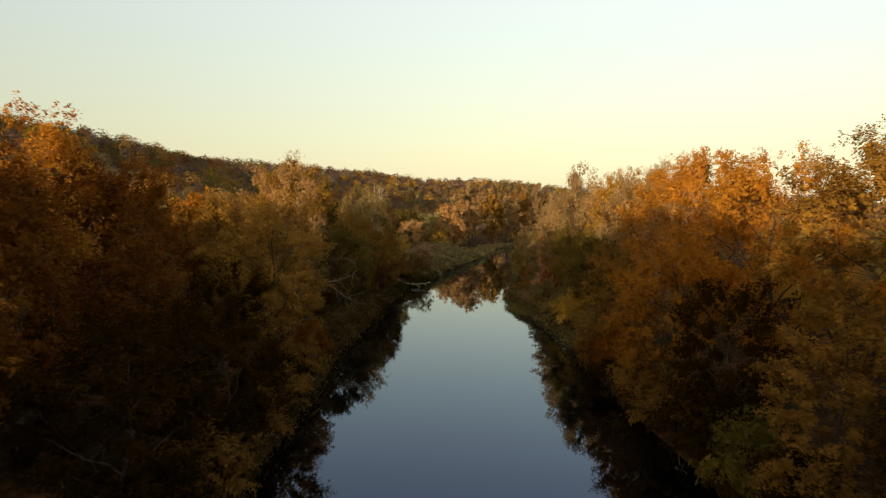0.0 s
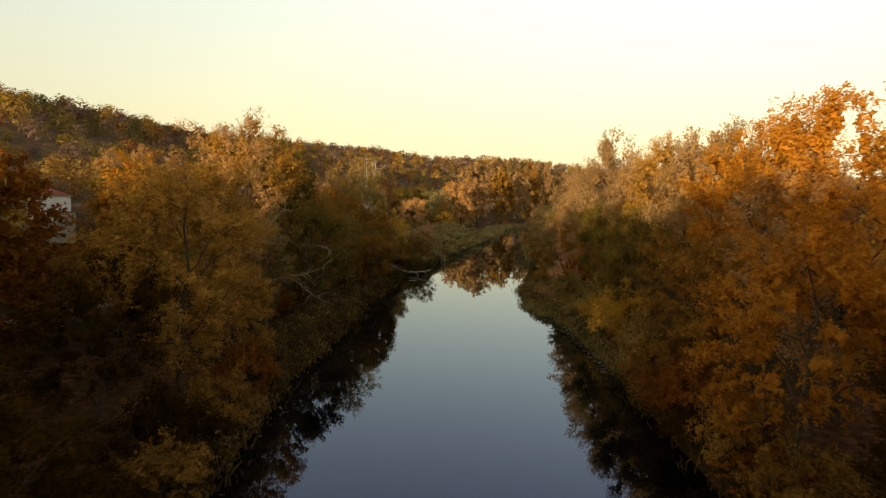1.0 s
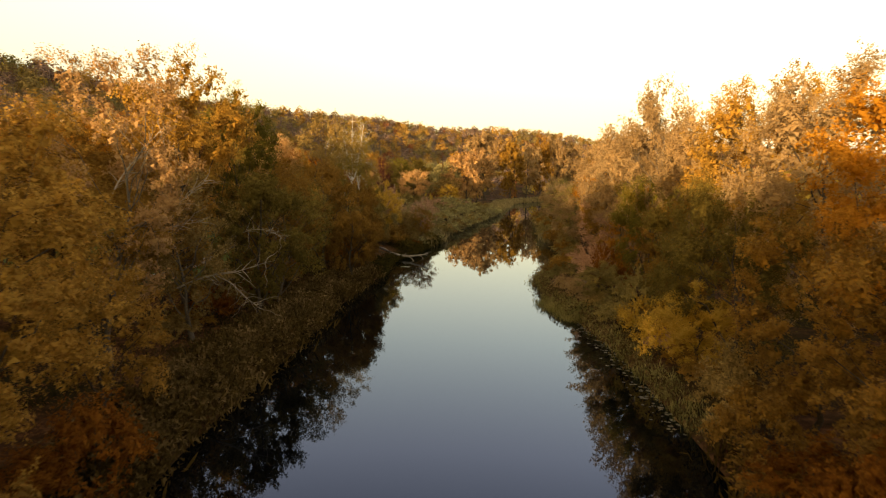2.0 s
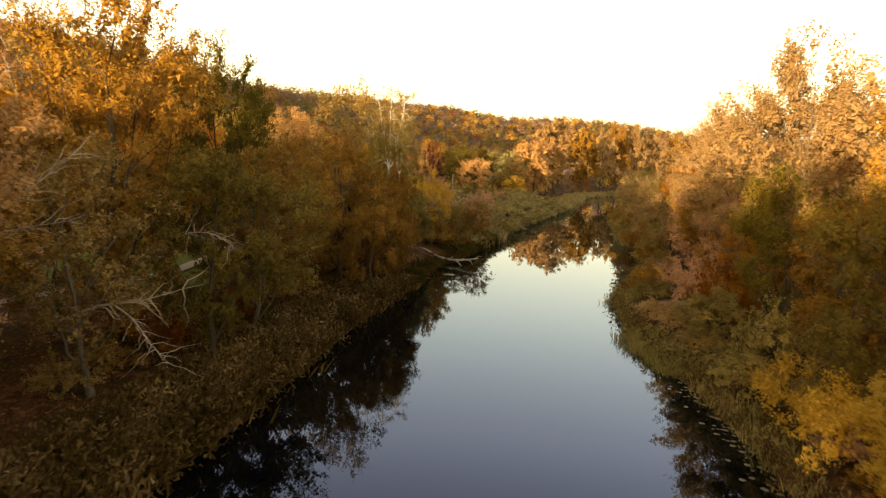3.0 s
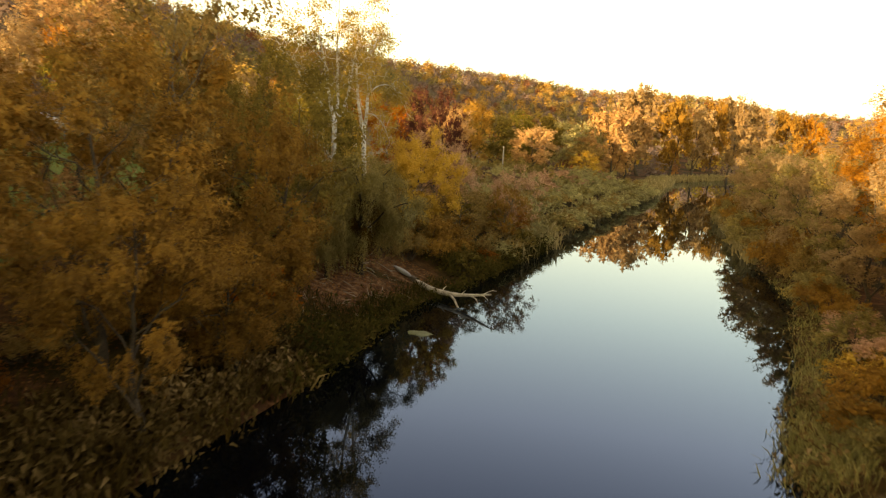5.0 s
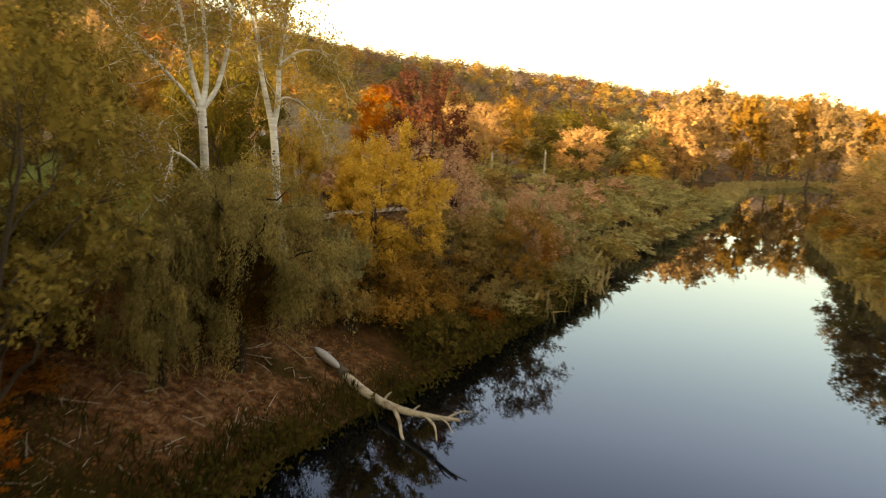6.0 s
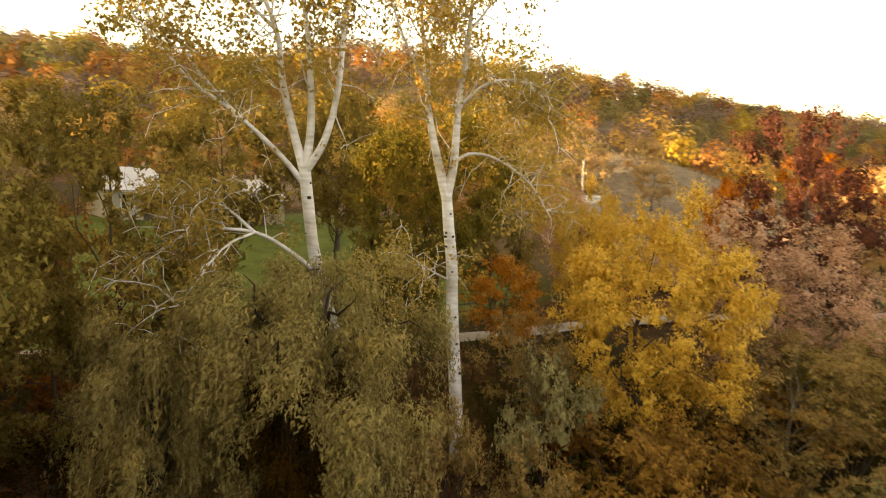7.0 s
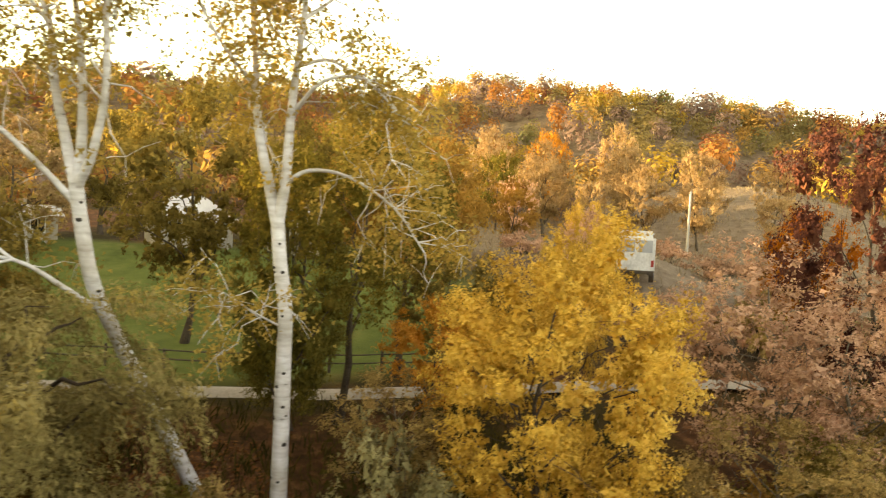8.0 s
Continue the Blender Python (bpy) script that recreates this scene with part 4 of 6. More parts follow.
for y in np.arange(176, 304, 4.2):
    for near, far_, lo, hi in ((0.0, 1.3, 2.4, 4.0), (4.0, 6.5, 3.0, 4.8), (8.5, 11.5, 3.0, 4.6)):
        x = float(bank_x(y, LEFT_BANK)) - fill.uniform(near, far_)
        yy = float(y) + fill.uniform(-1.5, 1.5)
        low = 0.72 if near == 0 and yy < 206 else 1.0
        x -= 1.2 if low < 1 else 0
        if near > 4 and yy < 190 or near > 8 and abs(x - float(np.interp(yy, [190, 215, 240, 275], [-20.6, -15, -11, -7]))) < 4.5:
            continue
        plant("covert" if yy > 204 else "osier" if fill.uniform() < 0.6 else "shrub", x, yy, ground_z(x, yy) + low * fill.uniform(lo, hi), low * fill.uniform(2.6, 3.5), ([SAGE, MOSS, OLIVE, SAGE, RUST, GREY] if yy < 198 else [SAGE, SAGE, GREY, SAGE, SAGE, WILLOW])[fill.integers(0, 6)], L)


# ---- far woods ----
def wood_stuff(name, places, material, quads, label, flat=0.6):
    """Far tree crowns: rounded domes of a few lobes, each set with leafy sprays."""
    rng = np.random.default_rng(sum(map(ord, name)))
    n = len(places)
    if not n:
        return
    P = np.array(places)
    lob = unit(rng.normal(size=(n, 6, 3)) + np.array([0, 0, 0.55]))
    lob[:, 0] = (0, 0, 0.4)
    far_out = rng.uniform(0.22, 0.5, (n, 6))
    wide = rng.uniform(0.44, 0.66, (n, 6))
    k = np.repeat(np.arange(n), quads)
    m = len(k)
    w = rng.integers(0, 6, m)
    d = unit(rng.normal(size=(m, 3)) + np.array([0, 0, 0.25]))
    size = P[k, 3]
    off = (lob[k, w] * far_out[k, w][:, None] + d * (wide[k, w] * rng.uniform(0.8, 1.06, m))[:, None]) * size[:, None]
    c = P[k, :3] + off
    c[:, 2] += size * 0.85
    nrm = unit(d * 0.75 + unit(off) * 0.5 + np.array([0, 0, flat]) + rng.normal(size=(m, 3)) * 0.12)
    v, f = leaf_quads(c, nrm, size * rng.uniform(0.2, 0.38, m) * (70 / quads) ** 0.5, rng, 0.85)
    tagged(new(name, mesh_np(name, v, f, material)), label, "woodland", kind="stuff")


def build_woods():
    rng = np.random.default_rng(5)
    # the haze of distance is put into these colours as extra blue and lightness
    kinds = [(nm, leaf_material(nm + "_hazed_crowns", cs, 0.45, 0.13, 0.14)) for nm, cs in (
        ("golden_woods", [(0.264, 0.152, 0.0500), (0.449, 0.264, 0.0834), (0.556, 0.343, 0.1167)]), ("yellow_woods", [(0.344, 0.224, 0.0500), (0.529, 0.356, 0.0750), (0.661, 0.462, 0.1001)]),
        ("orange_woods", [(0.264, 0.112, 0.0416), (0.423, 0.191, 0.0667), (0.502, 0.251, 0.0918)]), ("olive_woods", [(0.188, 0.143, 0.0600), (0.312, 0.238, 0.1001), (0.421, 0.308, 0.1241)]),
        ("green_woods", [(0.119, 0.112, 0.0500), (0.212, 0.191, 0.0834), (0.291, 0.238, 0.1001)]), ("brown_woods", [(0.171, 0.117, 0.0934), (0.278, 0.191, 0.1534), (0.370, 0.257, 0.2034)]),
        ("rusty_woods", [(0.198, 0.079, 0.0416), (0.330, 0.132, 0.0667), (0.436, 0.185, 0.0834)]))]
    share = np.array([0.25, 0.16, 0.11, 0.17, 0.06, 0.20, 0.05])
    near, mid_, far = ([[] for _ in kinds] for _ in range(3))
    n = 17500
    X, Y = rng.uniform(-330, 420, n), rng.uniform(60, 1000, n)
    X[:5200], Y[:5200] = rng.uniform(-290, -50, 5200), rng.uniform(120, 440, 5200)
    cp = np.array(CREST, float)
    seg = rng.integers(4, len(CREST) - 1, 7000)
    tt = rng.uniform(0, 1, 7000)
    a0, a1 = cp[seg], cp[seg + 1]
    nrm = np.column_stack([(a1 - a0)[:, 1], -(a1 - a0)[:, 0]])
    nrm /= np.linalg.norm(nrm, axis=1)[:, None]
    wide = rng.uniform(-12, 138, 7000)
    X[-7000:] = (a0 + (a1 - a0) * tt[:, None] + nrm * wide[:, None])[:, 0]
    Y[-7000:] = (a0 + (a1 - a0) * tt[:, None] + nrm * wide[:, None])[:, 1]
    Z = height(X, Y)
    cd = crest_distance(X, Y)
    dl = bank_x(Y, LEFT_BANK) - X
    dr = X - bank_x(Y, RIGHT_BANK)
    kind = rng.choice(len(kinds), n, p=share)
    tone = np.sin(X * 0.045 + 1.3) + np.sin(Y * 0.032 + X * 0.015)
    cells = {}
    for i in range(n):
        x, y = X[i], Y[i]
        hillside = cd[i] < 138
        ok = hillside and (cd[i] > 0 or crest_near(x, y))
        ok = ok or (dl[i] > 14 and y > 300) or (dr[i] > 22 and y > 40) or (-135 < x < -64 and y < 150) or (dl[i] > 55 and y < 150)
        if not ok or (-88 < x < -15 and 150 < y < 250) or math.hypot(x + 78, y - 255) < 24 or x > 520:
            continue
        s = (3.0 + 3.2 * rng.uniform(0, 1) ** 1.5) * (1.1 if not hillside else 1.0)
        # crowns keep clear of one another
        cell = (int(x // 8), int(y // 8))
        if any((x - qx) ** 2 + (y - qy) ** 2 < (0.52 * (s + qs)) ** 2 for gx in (-1, 0, 1) for gy in (-1, 0, 1) for qx, qy, qs in cells.get((cell[0] + gx, cell[1] + gy), ())):
            continue
        cells.setdefault(cell, []).append((x, y, s))
        k = kind[i]
        if tone[i] > 0.9 and k in (0, 1, 2) and rng.uniform() < 0.5:
            k = 3
        if math.hypot(x, y - 180) >= 330:
            k = {1: 0, 4: 5, 2: 5}.get(k, k)
        seen = hillside and y > 185 and math.hypot(x, y - 180) < 330 and x < -20
        (near if seen else mid_ if math.hypot(x, y - 180) < 330 else far)[k].append((x, y, Z[i] - 0.6, s))
    for i in range(900):
        x = rng.uniform(36, 130) if i % 2 else rng.uniform(-140, -46)
        y = rng.uniform(-110, 270) if i % 2 else rng.uniform(-110, 138)
        if i % 2 and x < float(bank_x(y, RIGHT_BANK)) + 14 or abs(x - 3.2 + 0.6 * (y - 37)) < 8:
            continue
        # west crowns are raised 4 m to cast shade on the east bank
        mid_[int(rng.choice(len(kinds), p=share))].append((x, y, ground_z(x, y) + (1.0 if i % 2 else 5.0), rng.uniform(5.0, 7.5)))
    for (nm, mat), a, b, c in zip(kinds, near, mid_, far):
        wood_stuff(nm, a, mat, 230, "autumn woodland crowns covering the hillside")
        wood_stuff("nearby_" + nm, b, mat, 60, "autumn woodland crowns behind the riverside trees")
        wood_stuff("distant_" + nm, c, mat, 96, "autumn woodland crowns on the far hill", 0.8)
    print("woods", sum(map(len, near)), sum(map(len, mid_)), sum(map(len, far)))


def crest_near(x, y):
    return any(math.hypot(x - ax - t * (bx - ax), y - ay - t * (by - ay)) < 30 for (ax, ay), (bx, by) in zip(CREST, CREST[1:]) for t in (0, 0.25, 0.5, 0.75, 1))


build_woods()
for row in [
    ("late", -12.8, 275, 15.4, 5.4, PINK), ("late", -28.2, 262, 17.6, 4.6, PINK), ("late", -26.0, 272, 19.6, 5.0, HONEY), ("late", -23.6, 285, 18.2, 5.6, MOSS), ("late", -19.6, 300, 18.7, 6.0, GREEN), ("late", -15.2, 315, 19.4, 6.2, MOSS), ("late", -11.0, 330, 19.2, 6.4, SAGE), ("late", -2, 300, 10, 4.0, YELLOW), ("far", -4, 318, 13, 5.0, GREY), ("far", 4, 330, 23, 8.4, PINK), ("far", 8, 352, 25, 7.6, PINK), ("far", -6, 350, 20, 6.5, SAGE), ("far", 13, 395, 35.5, 12, PALE),
    ("far", 24, 392, 30, 8.0, HONEY), ("far", 34, 414, 31, 8.5, PALE), ("far", 43, 428, 34, 6.0, OLIVE), ("far", 51, 440, 36, 9.0, PALE), ("far", 63, 456, 36, 9.0, PALE), ("far", 78, 472, 33, 7.5, OLIVE), ("far", 0, 385, 24, 7.5, OLIVE), ("far", 95, 490, 32, 8, GOLD),
]:
    plant(*row, "on the outer bend")


# ---- the two white poplars ----
def white_bark():
    m, nt, out = nodes_of("white_poplar_bark")
    p = nt.nodes.new("ShaderNodeBsdfPrincipled")
    p.inputs["Roughness"].default_value = 0.8
    tc = nt.nodes.new("ShaderNodeTexCoord")
    mp = nt.nodes.new("ShaderNodeMapping")
    mp.inputs["Scale"].default_value = (2.0, 2.0, 9.0)
    nt.links.new(tc.outputs["Object"], mp.inputs[0])
    bands = nt.nodes.new("ShaderNodeTexNoise")
    bands.inputs["Scale"].default_value, bands.inputs["Detail"].default_value = 1.0, 5.0
    nt.links.new(mp.outputs[0], bands.inputs["Vector"])
    col = ramp(nt, bands.outputs[0], [(0.24, (0.10, 0.088, 0.082)), (0.30, (0.46, 0.435, 0.42)), (0.48, (0.60, 0.58, 0.58)), (0.7, (0.72, 0.71, 0.73))])
    stain = ramp(nt, noise_tex(nt, 0.7, 4.0), [(0.35, (0.62, 0.58, 0.5)), (0.6, (1, 1, 1))])
    nt.links.new(mix(nt, 1.0, col, stain, "MULTIPLY"), p.inputs["Base Color"])
    bp = nt.nodes.new("ShaderNodeBump")
    bp.inputs["Strength"].default_value, bp.inputs["Distance"].default_value = 0.5, 0.03
    nt.links.new(bands.outputs[0], bp.inputs["Height"])
    nt.links.new(bp.outputs[0], p.inputs["Normal"])
    nt.links.new(p.outputs[0], out.inputs[0])
    return m


WHITE_BARK = white_bark()
KNOT = rough_material("dark_knots", [(0.3, (0.015, 0.012, 0.01)), (0.7, (0.06, 0.05, 0.04))], 8.0, 40.0)
POPLAR = leaf_material("poplar_leaves", [(0.170, 0.125, 0.0400), (0.310, 0.220, 0.0620), (0.460, 0.310, 0.0880), (0.600, 0.370, 0.0850)], 0.5)
ACROSS, AWAY = np.array([0.377, 0.926, 0.0]), np.array([-0.926, 0.377, 0.0])


def smooth_line(pts, n=4):
    """Points through a line of corners, rounded (Catmull-Rom)."""
    p = np.asarray(pts, float)
    q = np.vstack([2 * p[0] - p[1], p, 2 * p[-1] - p[-2]])
    out = []
    for i in range(1, len(q) - 2):
        for t in np.linspace(0, 1, n, endpoint=False):
            out.append(0.5 * (2 * q[i] + (q[i + 1] - q[i - 1]) * t + (2 * q[i - 1] - 5 * q[i] + 4 * q[i + 1] - q[i + 2]) * t ** 2 + (3 * q[i] - q[i - 1] - 3 * q[i + 1] + q[i + 2]) * t ** 3))
    out.append(p[-1])
    return np.array(out)


def white_poplar(base, trunk, limbs, seed, knots, label):
    """Trunk and limbs are lines of (across, away) in metres from the fork and height over the water, with a radius at either end."""
    rng = np.random.default_rng(seed)
    tree = new("white_poplar_tree")
    q0 = np.array(trunk[0][0])
    foot = np.array([base[0], base[1], 0.0]) + ACROSS * q0[0] + AWAY * q0[1]
    z0 = ground_z(foot[0], foot[1])
    tree.location = (foot[0], foot[1], z0)
    tagged(tree, label, "tree", "white poplars")

    def place(a):
        a = np.asarray(a, float)
        return ACROSS * (a[:, :1] - q0[0]) + AWAY * (a[:, 1:2] - q0[1]) + np.array([0, 0, 1.0]) * (a[:, 2:3] - z0)

    line = smooth_line(place(trunk[0]))
    rad = np.linspace(trunk[1], trunk[2], len(line))
    rad[0] *= 1.35
    rad[1] *= 1.12
    v, f = tubes([(line, rad)], 14)
    part_mesh("trunk", mesh_np("poplar_trunk", v, f, WHITE_BARK, True), tree, "white bark with dark knots")
    tips = []
    for pts, r0, r1 in limbs:
        ln = smooth_line(place(pts))
        k = len(ln)
        lines = [(ln, np.linspace(r0, r1, k))]
        for i in range(max(3, int(k * 0.38)), k):
            for _ in range(2 if i < k * 0.55 else 4):
                if rng.uniform() < 0.3:
                    continue
                d = unit(ln[i] - ln[i - 1] + rng.normal(size=3) * 0.75)
                e = ln[i] + d * rng.uniform(0.7, 2.1) - np.array([0, 0, 0.25])
                tw = curve_points(ln[i], e, rng, 5, 0.12, 0.08)
                lines.append((tw, np.linspace(max(r1, 0.018), 0.006, 5)))
                tips += [tw[4], tw[3], tw[2]]
                for _ in range(2):
                    e2 = tw[3] + unit(rng.normal(size=3) + np.array([0, 0, -0.3])) * rng.uniform(0.4, 1.0)
                    lines.append((np.array([tw[3], (tw[3] + e2) / 2 + [0, 0, 0.05], e2]), np.array([0.012, 0.009, 0.005])))
                    tips += [e2, (tw[3] + e2) / 2]
        v, f = tubes(lines, 7)
        part_mesh("limb", mesh_np("poplar_limb", v, f, WHITE_BARK, True), tree)
    tips = np.array(tips)
    n = 15000
    w = rng.uniform(0.03, 1, len(tips)) ** 3
    k = rng.choice(len(tips), n, p=w / w.sum())
    c = tips[k] + rng.normal(size=(n, 3)) * np.array([0.24, 0.24, 0.2])
    nrm = unit(rng.normal(size=(n, 3)) + np.array([0, 0, 0.3]))
    v, f = leaf_quads(c, nrm, 0.125, rng, 0.8)
    part_mesh("crown", mesh_np("poplar_crown", v, f, POPLAR), tree, "thin grey-green and yellowing leaves")
    for i in range(knots):
        s = rng.uniform(0.12, 0.95)
        q = line[0] + 0
        idx = s * (len(line) - 1)
        q = line[int(idx)] * (1 - idx % 1) + line[min(int(idx) + 1, len(line) - 1)] * (idx % 1)
        r = np.interp(idx, np.arange(len(rad)), rad)
        a = rng.uniform(-1.2, 1.2)
        out = -AWAY * math.cos(a) + ACROSS * math.sin(a)
        bm = bmesh.new()
        bmesh.ops.create_icosphere(bm, subdivisions=1, radius=1.0)
        h = rng.uniform(0.035, 0.07)
        rot = Vector(out).to_track_quat("X", "Z").to_matrix().to_4x4()
        bmesh.ops.transform(bm, matrix=Matrix.Translation(Vector(q + out * r * 0.97)) @ rot @ Matrix.Diagonal((0.025, h * 1.3, h, 1)), verts=bm.verts)
        part("knot", bm, KNOT, tree)
    return tree


white_poplar((-14.5, 172.5), ([(0.55, -0.8, 2.6), (0.48, -0.5, 5), (0.40, -0.2, 6.8), (0.34, 0.0, 8.2), (0.30, 0.08, 9.5), (0.13, 0.0, 10.7), (0.0, 0, 11.9)], 0.23, 0.18), [
    ([(0.0, 0, 11.8), (-0.3, 0.05, 12.9), (-0.64, 0.1, 14.3), (-0.8, 0.15, 15.8), (-1.05, 0.3, 18.0), (-1.25, 0.4, 20.6)], 0.18, 0.03),
    ([(0.0, 0, 11.8), (0.18, -0.1, 13.0), (0.26, -0.1, 15.0), (0.45, -0.2, 16.8), (0.55, -0.2, 18.8), (0.35, -0.1, 21.8)], 0.17, 0.03),
    ([(0.14, 0, 12.9), (0.75, 0.2, 13.3), (1.8, 0.4, 13.2), (3.1, 0.5, 12.4), (4.0, 0.6, 11.2)], 0.07, 0.02),
    ([(0.26, 0, 14.8), (1.15, -0.5, 15.6), (2.3, -0.9, 15.6), (3.3, -1.2, 14.6)], 0.06, 0.02),
    ([(-0.75, 0.1, 15.4), (-1.65, -0.6, 16.6), (-2.4, -1.0, 18.2)], 0.06, 0.02),
    ([(0.3, 0.0, 9.0), (-0.5, -0.1, 9.4), (-1.3, -0.2, 9.9)], 0.035, 0.012),
    ([(0.45, -0.2, 17.2), (1.35, 0.6, 18.3), (2.1, 1.0, 19.8)], 0.06, 0.02),
    ([(0.36, -0.2, 16.0), (1.2, 0.8, 16.4), (2.4, 1.6, 15.6), (3.4, 2.0, 14.0)], 0.06, 0.02),
    ([(-0.9, 0.2, 16.6), (-0.6, -0.9, 17.8), (-0.4, -1.6, 19.2)], 0.05, 0.02),
], 3, 16, "tall white poplar with forked pale trunk and thinning leaves")
white_poplar((-14.95, 167.6), ([(2.7, 3.1, 2.9), (2.1, 2.5, 4.6), (1.3, 1.75, 6.8), (0.8, 1.0, 8.4), (0.35, 0.36, 10.0), (0.15, 0.12, 11.3), (0.0, 0, 12.5)], 0.22, 0.17), [
    ([(0.0, 0, 12.4), (-0.4, 0.1, 13.8), (-0.7, 0.1, 15.1), (-0.9, 0.2, 16.5), (-1.6, 0.2, 18.3), (-2.1, 0.3, 21.0)], 0.15, 0.03),
    ([(0.0, 0, 12.4), (0.15, -0.1, 13.8), (0.05, -0.1, 15.9), (-0.2, -0.2, 18.1), (-0.1, -0.2, 22.0)], 0.15, 0.03),
    ([(0.0, 0, 12.4), (0.55, -0.3, 13.4), (0.9, -0.5, 15.0), (1.0, -0.8, 17.0), (1.4, -1.0, 19.0), (1.7, -1.2, 21.5)], 0.13, 0.03),
    ([(0.12, 0.1, 11.9), (-0.75, -0.2, 12.9), (-2.0, -0.3, 14.0), (-3.3, -0.4, 14.9), (-4.7, -0.5, 16.5)], 0.10, 0.02),
    ([(0.55, 0.7, 9.2), (-0.2, 0.1, 9.9), (-1.4, -0.2, 10.6), (-3.0, -0.6, 10.6), (-4.3, -0.8, 9.8)], 0.085, 0.02),
    ([(-1.4, -0.2, 10.6), (-2.4, -0.6, 11.4), (-3.6, -0.8, 11.3)], 0.05, 0.015),
    ([(-2.0, -0.3, 14.0), (-3.3, 0.2, 15.5), (-4.5, 0.5, 17.7)], 0.06, 0.02),
    ([(-0.9, 0.2, 16.5), (-2.1, 0.6, 17.7), (-3.3, 0.8, 19.3)], 0.06, 0.02),
    ([(-1.4, -0.2, 10.6), (-2.2, -1.4, 10.2), (-3.2, -2.4, 8.8)], 0.045, 0.015),
], 4, 10, "leaning white poplar with several limbs and thinning leaves")


# ---- fallen trunk, bare boughs ----
DEAD = rough_material("weathered_bare_wood", [(0.36, (0.15, 0.10, 0.07)), (0.52, (0.55, 0.49, 0.42))], 2.2, 16.0, 0.85, 0.4)
DEAD_BARK = rough_material("old_grey_bark", [(0.3, (0.05, 0.04, 0.03)), (0.7, (0.16, 0.13, 0.10))], 2.0, 16.0, 0.9, 0.8)
SCAR = rough_material("grey_peeled_wood", [(0.3, (0.30, 0.30, 0.31)), (0.7, (0.46, 0.46, 0.47))], 2.0, 20.0, 0.8, 0.2)


def fallen_tree():
    log = new("fallen_tree")
    log.location = (-12.0, 171.6, ground_z(-12.0, 171.6))
    o = np.array(log.location)
    tagged(log, "fallen bleached tree trunk reaching from the bank over the water", "dead tree")
    rng = np.random.default_rng(8)
    butt = smooth_line(np.array([(-13.0, 172.3, 1.9), (-12.0, 171.6, 1.55), (-10.6, 170.8, 1.1), (-8.6, 169.6, 0.8)])) - o
    v, f = tubes([(butt, np.linspace(0.42, 0.3, len(butt)))], 12)
    part_mesh("butt", mesh_np("log_butt", v, f, DEAD_BARK, True), log, "bark-covered dark root end")
    stem = smooth_line(np.array([(-8.7, 169.65, 0.75), (-7.0, 168.6, 0.52), (-5.2, 167.6, 0.58), (-3.6, 166.85, 0.85), (-2.2, 166.2, 1.2)])) - o
    v, f = tubes([(stem, np.linspace(0.25, 0.06, len(stem)))], 10)
    part_mesh("stem", mesh_np("log_stem", v, f, DEAD, True), log, "bare pale wood")
    for pts, r in (([(-5.6, 167.8, 0.56), (-5.0, 167.0, 0.35), (-4.6, 166.3, 0.08), (-4.3, 166.1, -0.2)], 0.11), ([(-3.9, 166.98, 0.79), (-3.3, 166.4, 0.7), (-3.0, 165.9, 0.35)], 0.07),
                   ([(-3.2, 166.66, 0.94), (-2.7, 166.1, 1.05), (-2.3, 165.6, 0.9)], 0.05), ([(-6.2, 168.15, 0.6), (-6.05, 168.25, 0.85), (-5.9, 168.3, 0.98)], 0.06), ([(-4.6, 167.3, 0.68), (-4.4, 167.35, 0.9), (-4.25, 167.35, 1.02)], 0.045),
                   ([(-2.9, 166.52, 1.02), (-2.3, 166.7, 1.35), (-1.9, 166.6, 1.4)], 0.04)):
        ln = smooth_line(np.array(pts)) - o
        v, f = tubes([(ln, np.linspace(r, r * 0.4, len(ln)))], 7)
        part_mesh("branch_stub", mesh_np("log_branch", v, f, DEAD, True), log)
    bm = bmesh.new()
    bmesh.ops.create_uvsphere(bm, u_segments=16, v_segments=10, radius=1.0)
    d = Vector((2.0, -1.2, -0.4)).normalized()
    rot = d.to_track_quat("X", "Z").to_matrix().to_4x4()
    bmesh.ops.transform(bm, matrix=Matrix.Translation(Vector((-9.95, 170.1, 1.38)) - Vector(o)) @ rot @ Matrix.Rotation(radians(-35), 4, "X") @ Matrix.Diagonal((1.05, 0.42, 0.2, 1)), verts=bm.verts)
    for f_ in bm.faces:
        f_.smooth = True
    part("peeled_slab", bm, SCAR, log, "smooth grey peeled wood")


fallen_tree()


BARE = rough_material("bare_branch_wood", [(0.3, (0.22, 0.175, 0.135)), (0.7, (0.46, 0.39, 0.31))], 1.5, 18.0, 0.9, 0.4)


def bare_bough(foot, tips, r, label):
    bough = new("bare_bough")
    bough.location = foot
    tagged(bough, label, "dead branch")
    o = np.array(foot, float)
    rng = np.random.default_rng(int(abs(foot[1]) * 10))
    main = smooth_line(np.array([foot] + tips)) - o
    lines = [(main, np.linspace(r * 0.65, r * 0.15, len(main)))]
    for i in range(3, len(main), 1):
        for s in range(2):
            d = unit(main[min(i + 1, len(main) - 1)] - main[i - 1] + rng.normal(size=3) * 0.6)
            e = main[i] + d * rng.uniform(0.8, 2.2)
            p = curve_points(main[i], e, rng, 5, 0.12, 0.05)
            lines.append((p, np.linspace(r * 0.3, 0.006, 5)))
    v, f = tubes(lines, 6)
    part_mesh("branch", mesh_np("bough", v, f, BARE, True), bough)


